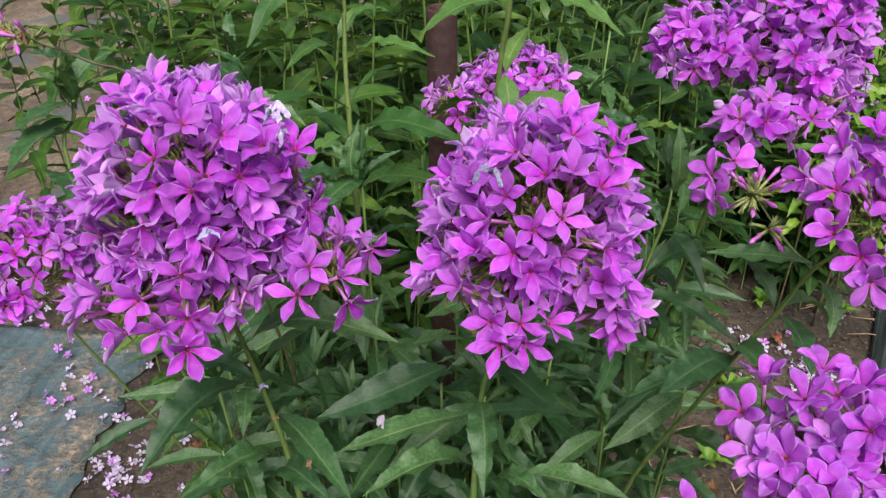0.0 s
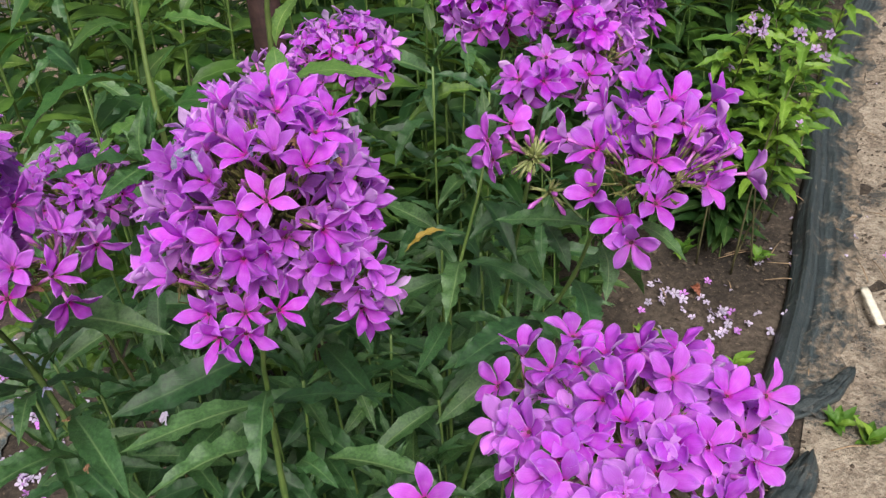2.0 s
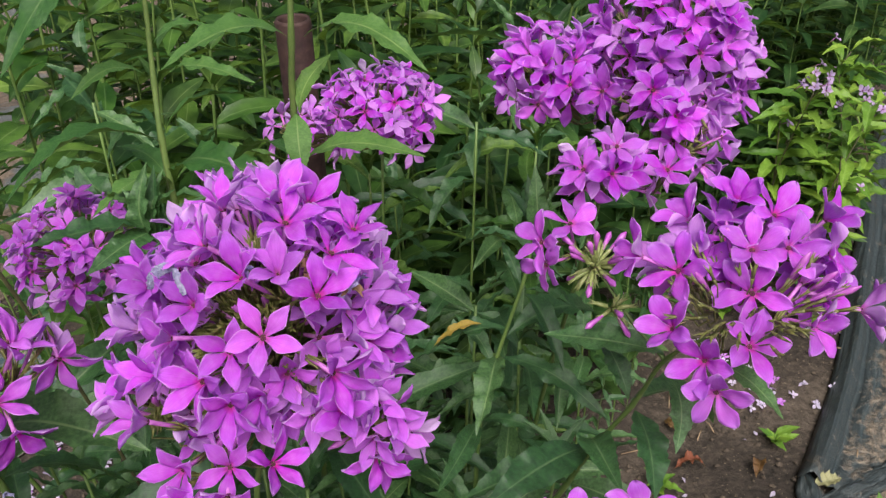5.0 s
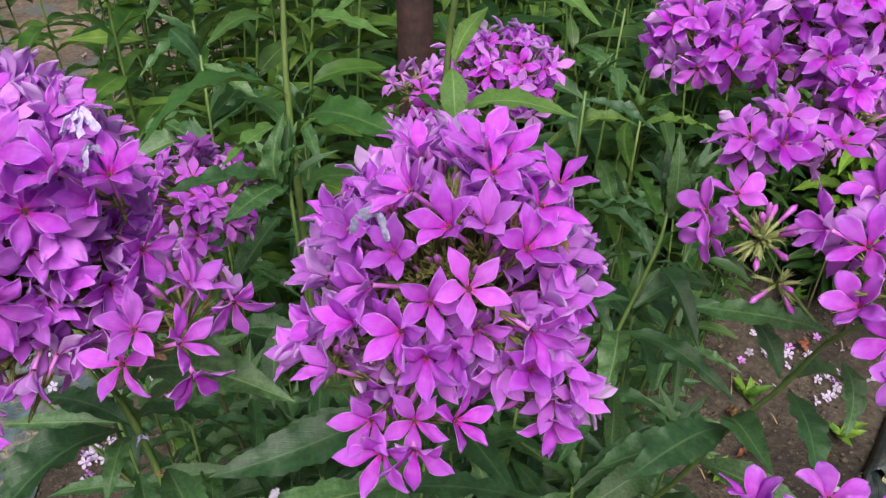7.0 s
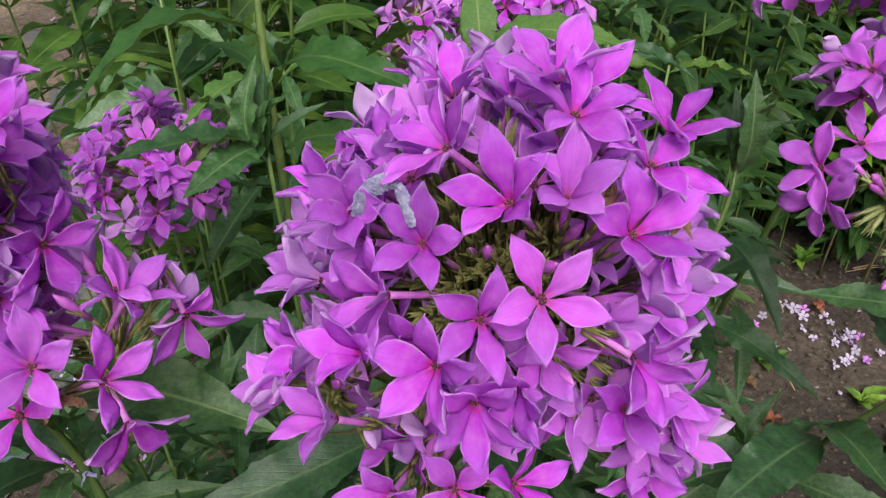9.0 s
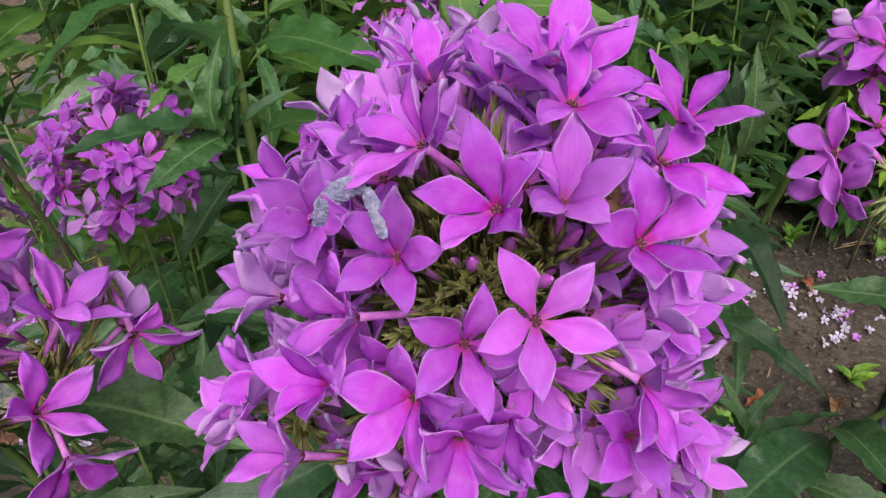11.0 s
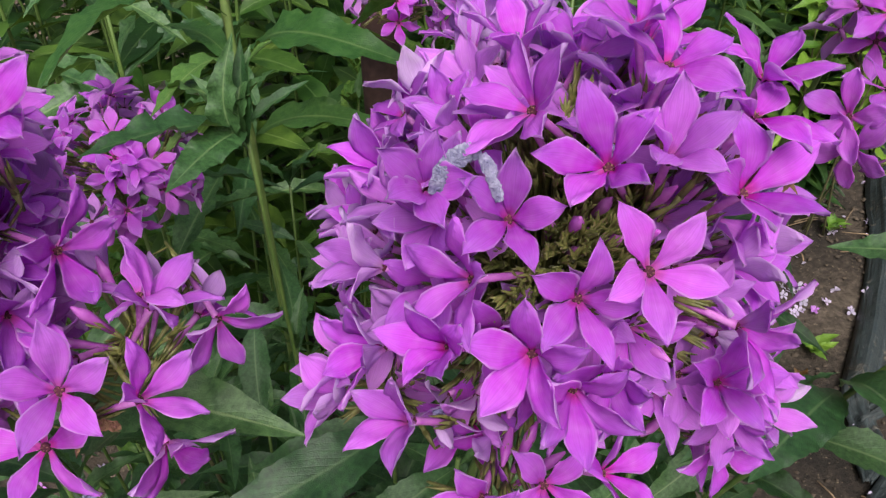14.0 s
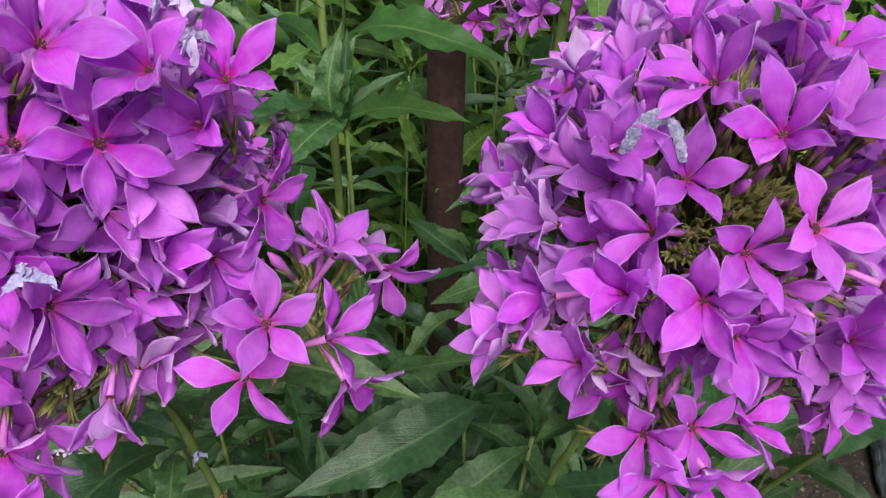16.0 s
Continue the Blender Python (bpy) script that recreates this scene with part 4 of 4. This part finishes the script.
flower(plant, (0.133, 0.3, 1.0656), (-0.1, -0.5, 0.8), 20, random.Random(4), "round", 0.1, 1.0, None, 20, 6)

for place, radii, count, seed, label in (
        ((0.079, 0.832, 1.104), (0.054, 0.05, 0.05), 62, 28, "phlox with a loose magenta flower head beside a rusty pipe"),
        ((-0.172, 0.70, 1.042), (0.048, 0.048, 0.046), 50, 29, "low phlox with a violet flower head half hidden by leaves"),
        ((-0.404, 0.646, 1.005), (0.06, 0.06, 0.06), 75, 30, "phlox with a round violet flower head at the bed's border")):
    plant = plant_empty("phlox_plant", (place[0], place[1], 0), label, group="flowering phlox")
    x, y, z = place
    inward = 0.17 if x < -0.3 else -0.03
    path = stem_part(plant, [(x + inward, y + 0.1, 0), (x + inward * 0.8, y + 0.07, 0.5), (x, y, z - 0.03)], 0.0025, STEM)
    head(plant, place, radii, count, seed, low=-0.5, whole=WHOLE, buds=30, fade=0.2)
    if seed == 28:
        head(plant, (0.002, 0.80, 1.104), (0.022, 0.02, 0.024), 9, 39, low=-0.6, whole=WHOLE, buds=8, inner=(0.05, 0.83, 1.08))
    pairs(plant, path, 0.78 if x < -0.3 else 0.6, 0.86, 1 if x < -0.3 else 3, 0.1, rng, LEAVES, turn=20)


# ---- leafy stems ----
def leafy(at, tall, seed, kinds, mat, label, lean=(0, 0), count=9, long=0.1, start=0.35):
    r = random.Random(seed)
    x, y = at
    plant = plant_empty("leafy_phlox_stem", (x, y, 0), label, "phlox stem", "leafy phlox stems")
    path = stem_part(plant, [(x, y, 0), (x + lean[0] * 0.4, y + lean[1] * 0.4, tall * 0.5), (x + lean[0], y + lean[1], tall)], 0.0026, mat)
    pairs(plant, path, start, 0.99, count, long, r, kinds, turn=r.uniform(0, 90))
    top = path[-1]
    for k in range(4):
        a = r.uniform(0, 6.28)
        leaf(plant, top, top + Vector((math.cos(a) * 0.035, math.sin(a) * 0.035, 0.045)), kinds, r)
    return plant


def single(points, rows, kinds, mat, seed, label, wide=1.0, more=0, thick=0.0024):
    plant = plant_empty("leafy_phlox_stem", (points[0][0], points[0][1], 0), label, "phlox stem", "leafy phlox stems")
    path = stem_part(plant, points, thick, mat)
    rr = random.Random(seed + 400)
    for k in range(7):
        a, h = rr.uniform(0, 6.28), 0.02 + 0.006 * k
        leaf(plant, path[-1] - Vector((0, 0, 0.002 * k)), path[-1] + Vector((math.cos(a) * (0.06 - h), math.sin(a) * (0.06 - h), h)), kinds, rr)
    leaves_of(plant, rows, kinds, seed, wide)
    pairs(plant, path, 0.3, 0.62, more, 0.1, random.Random(seed), kinds)
    return plant


single([(-0.2, 0.76, 0), (-0.25, 0.7, 0.6), (-0.322, 0.628, 1.08), (-0.331, 0.668, 1.15), (-0.331, 0.677, 1.162)],
       [(-331, 665, 1146, -348, 568, 1143), (-331, 675, 1160, -355, 605, 1164), (-326, 660, 1137, -385, 632, 1132), (-333, 678, 1165, -308, 729, 1188), (-329, 710, 1178, -365, 680, 1205), (-336, 634, 1097, -277, 534, 1126)],
       LEAVES, STEM, 75, "phlox stem with dark arching leaves at the bed's border", 1.2, 0)
single([(-0.08, 0.72, 0), (-0.09, 0.725, 0.7), (-0.093, 0.729, 1.045), (-0.095, 0.736, 1.128), (-0.096, 0.749, 1.173), (-0.093, 0.765, 1.26), (-0.09, 0.77, 1.34)],
       [(-100, 750, 1176, -145, 702, 1178), (-93, 746, 1169, -9, 730, 1179), (-91, 734, 1133, -6, 761, 1154), (-94, 730, 1128, -186, 640, 1121), (-93, 730, 1091, -151, 773, 1104), (-92, 729, 1091, -131, 652, 1102), (-89, 730, 1091, 22, 662, 1122), (-92, 737, 1036, 4, 700, 1060), (-88, 731, 1093, 11, 765, 1088), (-95, 738, 1050, -144, 690, 1051), (-94, 759, 1206, -131, 738, 1231), (-92, 756, 1203, -47, 791, 1200), (-93, 765, 1260, -165, 655, 1215), (-93, 765, 1260, -30, 800, 1275)],
       WAVY, STEM_PALE, 71, "tall pale-green phlox stem with wavy opposite leaves", 1.1, 4, 0.0034)
before_pipe = single([(0.0, 0.66, 0), (0.02, 0.64, 0.7), (0.04, 0.61, 1.17), (0.047, 0.6, 1.258), (0.055, 0.598, 1.34)],
       [(45, 599, 1261, -17, 549, 1260), (55, 599, 1261, 129, 570, 1250), (43, 605, 1172, 126, 600, 1180), (40, 605, 1176, -13, 640, 1157), (52, 598, 1300, 10, 620, 1330), (54, 598, 1300, 95, 580, 1330)],
       WAVY, STEM_PALE, 72, "tall phlox stem with light leaf pairs standing before a pipe", 1.1, 4, 0.003)
leaves_of(before_pipe, [(45, 598, 1212, 50, 574, 1180), (47, 600, 1212, 66, 628, 1240)], WAVY, 8, 1.5)
yellowing = single([(0.15, 0.62, 0), (0.16, 0.62, 0.6), (0.166, 0.62, 0.911), (0.176, 0.624, 0.971), (0.199, 0.634, 1.057), (0.206, 0.65, 1.09)],
       [(199, 627, 1047, 223, 563, 1023), (196, 631, 1053, 183, 667, 1070), (186, 628, 1012, 110, 612, 991), (182, 630, 980, 265, 572, 963), (199, 650, 1078, 143, 661, 1063), (167, 616, 922, 221, 587, 932), (165, 615, 921, 130, 528, 936), (177, 625, 972, 146, 681, 985), (188, 625, 1008, 268, 684, 985), (181, 630, 980, 160, 552, 971), (198, 637, 1044, 238, 605, 1048), (204, 650, 1080, 215, 728, 1089)],
       LEAVES, STEM, 73, "dark green phlox stem with narrow drooping and yellowing leaves", 1.0, 5)
leaves_of(yellowing, [(166, 622, 1022, 128, 612, 1008)], SEAR, 4, 0.9)
single([(-0.08, 0.68, 0), (-0.075, 0.67, 0.7), (-0.076, 0.64, 1.1)],
       [(-76, 640, 1100, -149, 590, 1118), (-76, 645, 1098, -108, 580, 1102), (-77, 645, 1090, -140, 700, 1095)],
       LEAVES, STEM, 74, "phlox stem with broad dark leaves", 1.35, 4)

# a spent flowering stalk that leans out over the sheet
stalk = plant_empty("spent_phlox_stalk", (-0.16, 0.66, 0), "leaning phlox stalk with a spent, half-withered tip and small leaves", "phlox stem", "leafy phlox stems")
stem_part(stalk, [(-0.13, 0.68, 0), (-0.15, 0.66, 0.7), (-0.2, 0.6, 1.16), (-0.237, 0.585, 1.218), (-0.262, 0.58, 1.231), (-0.3, 0.575, 1.25), (-0.325, 0.575, 1.254)], 0.0017, STEM_DARK)
leaves_of(stalk, [(-262, 580, 1231, -240, 566, 1246), (-262, 580, 1231, -285, 600, 1226), (-285, 577, 1243, -262, 560, 1258), (-285, 577, 1243, -300, 590, 1238), (-237, 585, 1218, -214, 565, 1222), (-237, 585, 1218, -255, 600, 1205)], WAVY, 91, 1.3)
for k, (x, z) in enumerate(((-0.3, 1.25), (-0.312, 1.253), (-0.325, 1.254))):
    bud_cluster(stalk, (x, 0.575, z), (-0.6, -0.2, 0.5), 9, 0.010, 92 + k)
    crumple(stalk, (x - 0.004, 0.57, z + 0.006), 0.006, DRY, 95 + k)

templates = [leafy((0, 0), 1.0, 50 + k, YOUNG if k % 2 else LEAVES, STEM_PALE if k % 2 else STEM, "green phlox stem with opposite lance-shaped leaves", (rng.uniform(-0.06, 0.06), rng.uniform(-0.06, 0.06)), 11, 0.115, 0.36) for k in range(6)]


def put(template, x, y, tall, turn):
    return copy_thing(template, pose(x, y, 0, 0, 0, turn) @ Matrix.Scale(tall, 4))


r = random.Random(5)
spots, far = [], []
tries = 0
while tries < 6500:
    tries += 1
    s, a = r.uniform(-1.2, 3.4), r.uniform(-1.95, -0.1)
    p = bed_point(s, a)
    if a < -1.52 and (p.y < 1.8 or r.random() < 0.5):
        continue
    if p.y < 0.66 or (p.x < -0.3 and p.y < 1.0) or (p.x < -0.42 and p.y < 1.15) or (p.x > 0.05 and p.y < 0.95 and p.x < 0.42):
        continue
    if p.x < -0.48 and p.y < 1.5:
        continue
    if (p.x > 0.35 and a > -0.4 and s < 0.75) or (p.x + 0.4) ** 2 + (p.y - 0.6) ** 2 < 0.05:
        continue
    if (Vector((p.x, p.y)) - Vector((-0.004, 0.889))).length < 0.075 or any((p - q).length < 0.088 for q in spots):
        continue
    if -0.16 < p.x < 0.12 and p.y < 0.84 or (p.x + 0.17) ** 2 + (p.y - 0.66) ** 2 < 0.012:
        continue
    spots.append(p)
    tall = r.uniform(1.0, 1.28) if p.x < 0.1 else r.uniform(0.85, 1.08)
    if p.x < -0.35 and p.y < 1.2:
        tall *= 0.85
    if p.y < 1.15 and p.x < 0.15:
        tall *= 0.87
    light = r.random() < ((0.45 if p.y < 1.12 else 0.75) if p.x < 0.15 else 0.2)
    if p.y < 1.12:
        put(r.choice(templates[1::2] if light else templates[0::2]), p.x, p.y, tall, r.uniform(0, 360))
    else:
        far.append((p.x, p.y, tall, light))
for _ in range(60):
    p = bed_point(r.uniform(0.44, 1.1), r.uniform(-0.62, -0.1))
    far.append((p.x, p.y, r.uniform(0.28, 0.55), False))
ob = new("phlox_foliage", field_mesh("phlox_foliage", far, (FAR_LEAF_SHADED, FAR_YOUNG, STEM), 17))
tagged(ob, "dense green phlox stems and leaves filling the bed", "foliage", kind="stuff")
# lower shoots under the flower heads
for _ in range(60):
    x, y = r.uniform(-0.22, 0.24), r.uniform(0.44, 0.76)
    put(templates[r.choice((0, 2, 4))], x, y, r.uniform(0.72, 0.95 if y > 0.5 else 0.86), r.uniform(0, 360))
# short dark shoots on the open side of the bed
for _ in range(22):
    p = bed_point(r.uniform(-0.75, 0.5), r.uniform(-0.66, -0.36))
    put(templates[r.choice((0, 2, 4))], p.x, p.y, r.uniform(0.3, 0.52), r.uniform(0, 360))
for t in templates:
    for o in (*t.children_recursive, t):
        bpy.data.objects.remove(o)


# ---- lime-leaved phlox by the far border ----
def lime_bush(x, y, seed, tall):
    r = random.Random(seed)
    plant = plant_empty("young_phlox", (x, y, 0), "lime-green young phlox with pointed leaves", "phlox", "young phlox")
    path = stem_part(plant, [(x, y, 0), (x + r.uniform(-0.05, 0.05), y + r.uniform(-0.05, 0.05), tall * 0.6), (x + r.uniform(-0.1, 0.1), y + r.uniform(-0.1, 0.1), tall)], 0.0028, STEM_DARK)
    pairs(plant, path, 0.5, 1.0, 11, 0.115, r, LIME, r.uniform(0, 90), 0.1)
    return plant, path[-1]


for k, (x, y, tall) in enumerate(((1.03, 1.8, 0.66), (1.1, 1.83, 0.58), (1.16, 1.95, 0.68), (1.0, 1.92, 0.7), (1.24, 2.05, 0.62), (1.32, 2.2, 0.7), (0.95, 1.86, 0.6), (1.12, 2.1, 0.72), (1.06, 1.86, 0.5))):
    plant, top = lime_bush(x, y, 120 + k, tall)
    for _ in range(8 if k in (0, 3) else 1):
        flower(plant, top + Vector((r.gauss(0, 0.03), r.gauss(0, 0.03), r.uniform(0.0, 0.04))), (r.gauss(0, 0.5), -0.6 + r.gauss(0, 0.4), 0.8), r.uniform(0, 360), r, whole=WHOLE_PALE)


# ---- fallen flowers, seedlings and litter on the ground ----
def fallen(x, y, z, data, size=1.0, name="fallen_flower", label="fallen pale lilac phlox flower on the soil", group="fallen flowers"):
    ob = new(name, data)
    ob.matrix_world = Matrix.Translation((x, y, z)) @ pose(0, 0, 0, r.uniform(-40, 40), r.uniform(-40, 40), r.uniform(0, 360)) @ Matrix.Scale(size, 4) @ Matrix.Translation((0, 0, 0.004))
    return tagged(ob, label, "flower", group)


def litter_flower():
    bm = bmesh.new()
    for k in range(5):
        petal_into(bm, r, 0.0135, 0.0095, False, pose(0, 0, 0, r.uniform(-20, 20), r.uniform(-30, 8), 72 * k + r.uniform(-12, 12)))
    return bm


LITTER = [to_mesh("fallen_flower", litter_flower(), PALE, PALE) for _ in range(5)]
LITTER_PINK = [to_mesh("fallen_flower", litter_flower(), PETAL, PETAL_BACK) for _ in range(3)]
for cx, cy, spread, count in ((0.87, 1.62, 0.07, 15), (0.98, 1.6, 0.05, 10), (0.8, 1.72, 0.06, 7), (-0.76, 1.28, 0.05, 34), (-1.0, 1.5, 0.1, 24), (-0.74, 1.44, 0.06, 18), (-1.15, 1.85, 0.1, 16), (-1.1, 1.75, 0.15, 8), (1.35, 1.9, 0.35, 22), (0.1, 1.5, 0.4, 16), (-1.5, 2.6, 0.5, 20)):
    for _ in range(count):
        x, y = r.gauss(cx, spread), r.gauss(cy, spread)
        pink = r.random() < 0.2
        fallen(x, y, relief(Vector((x, y, 0))) + (0.026 if cx in (-1.0, -1.15) else 0.006), r.choice(LITTER_PINK if pink else LITTER), r.uniform(0.75, 1.1), label="fallen magenta phlox flower on the ground" if pink else "fallen pale lilac phlox flower on the ground")
for k, (x, y) in enumerate(((0.9, 1.43), (0.92, 1.9), (1.12, 1.84), (1.1, 1.16), (0.72, 1.55), (1.3, 1.35), (0.6, 1.3), (1.06, 1.22))):
    z = relief(Vector((x, y, 0)))
    plant = plant_empty("seedling", (x, y, z), "small bright green weed seedling in the soil", "seedling", "seedlings")
    for j in range(9):
        a = j * 2.4
        leaf(plant, (x, y, z + 0.004), (x + math.cos(a) * r.uniform(0.025, 0.06), y + math.sin(a) * r.uniform(0.025, 0.06), z + r.uniform(0.015, 0.06)), LIME, r, wide=1.5)
bm = bmesh.new()
strip = smooth_path([(1.31, 1.51, 0.03), (1.318, 1.57, 0.036), (1.34, 1.66, 0.03)])
top = [[p + Vector((0.011 * k * (1 - 0.2 * (i % 3 == 0)), 0, 0.003 * (1 - k * k))) for k in (-1, -0.5, 0.5, 1)] for i, p in enumerate(strip)]
sheet(bm, top, [[(0, 0)] * 4] * len(top), 0)
ob = new("white_stick", to_mesh("white_stick", bm, plain_material("bleached_bark", (0.55, 0.5, 0.4), (0.75, 0.7, 0.6), 60, 0.8, 0.6, 0.002)))
ob.modifiers.new("thickness", "SOLIDIFY").thickness = 0.004
tagged(ob, "bleached white strip of bark lying on the soil", "stick")

def fallen_leaf(x, y, mat, seed, size, label):
    rr = random.Random(seed)
    z = relief(Vector((x, y, 0))) + 0.012
    ob = new("fallen_leaf", leaf_mesh(rr, mat, 0.5, 0.5, 0.35, 0.5))
    ob.matrix_world = pose(x, y, z, 8, -6, rr.uniform(0, 360)) @ Matrix.Scale(size, 4)
    tagged(ob, label, "leaf", "fallen leaves")


LEAF_BROWN = leaf_material("brown_leaf", (0.1, 0.04, 0.02), (0.26, 0.11, 0.05), (0.3, 0.18, 0.1))
LEAF_STRAW = leaf_material("straw_leaf", (0.45, 0.4, 0.2), (0.62, 0.56, 0.34), (0.6, 0.55, 0.35))
for row in ((0.845, 1.37, 1, 0.06), (0.72, 1.36, 2, 0.075), (0.66, 1.5, 3, 0.05), (0.6, 1.2, 4, 0.06), (0.9, 1.75, 5, 0.05), (-0.6, 1.3, 6, 0.06)):
    fallen_leaf(*row[:2], LEAF_BROWN, row[2], row[3], "curled brown dead leaf lying on the soil")
fallen_leaf(0.93, 1.29, LEAF_STRAW, 9, 0.07, "crumpled straw-yellow leaf by the torn weed sheet")

# crumbs of soil and bits of dry stalk, too many to count
crumbs = bmesh.new()
for _ in range(6000):
    if r.random() < 0.72:
        p = bed_point(r.uniform(-1.0, 2.2), r.uniform(-0.5, 0.95))
    else:
        p = bed_point(r.uniform(-1.2, 1.6), r.uniform(-1.62, -0.5))
    s = min(0.013, 0.0025 + abs(r.gauss(0, 0.003)))
    z = relief(p) + 0.006
    ring = [crumbs.verts.new((p.x + s * math.cos(k * 1.257) * r.uniform(0.6, 1.2), p.y + s * math.sin(k * 1.257) * r.uniform(0.6, 1.2), z + s * r.uniform(-0.3, 0.2))) for k in range(5)]
    top = crumbs.verts.new((p.x, p.y, z + s * r.uniform(0.5, 1.0)))
    for k in range(5):
        crumbs.faces.new((ring[k], ring[(k + 1) % 5], top))
tagged(new("soil_crumbs", to_mesh("soil_crumbs", crumbs, plain_material("crumb", (0.03, 0.021, 0.015), (0.1, 0.075, 0.054), 25, 0.9, 0.8, 0.003))), "loose brown crumbs of soil on the ground", "soil", kind="stuff")
for _ in range(90):
    p = bed_point(r.uniform(-0.8, 1.6), r.uniform(-0.4, 0.8))
    a, long = r.uniform(0, 6.28), r.uniform(0.03, 0.12)
    d = Vector((math.cos(a), math.sin(a), 0)) * long
    p.z = relief(p) + 0.014
    bm = bmesh.new()
    lathe(bm, [p, p + d * 0.5 + Vector((0, 0, 0.006)), p + d], [0.0014, 0.0018, 0.001], 5)
    tagged(new("dry_stalk", to_mesh("dry_stalk", bm, DRY_STALK)), "short dry brown stalk lying on the soil", "stalk", "dry stalks")

# shed petals and flowers caught on leaves, scattered petals on the path
for place, size, mat, label in (((-0.048, 0.438, 1.006), 0.006, PALE, "shed lilac flower crumpled on a phlox leaf"), ((-0.1, 0.41, 0.99), 0.004, DRY, "withered brown flower caught on a phlox leaf")):
    tagged(crumple(None, place, size, mat, 5, "shed_flower"), label, "flower", "shed flowers")
PETAL_SHED = []
for _ in range(4):
    bm = bmesh.new()
    petal_into(bm, r, 0.0135, 0.0095, False)
    PETAL_SHED.append(to_mesh("shed_petal", bm, PALE, PALE))
for _ in range(110):
    p = bed_point(r.uniform(-0.5, 2.0), r.choice((r.uniform(0.15, 0.8), r.uniform(-0.3, 0.1), r.uniform(-1.9, -1.55))))
    fallen(p.x, p.y, relief(p) + 0.012, r.choice(PETAL_SHED), r.uniform(0.6, 1.2), "shed_petal", "single pale petal lying on the ground", "shed petals")
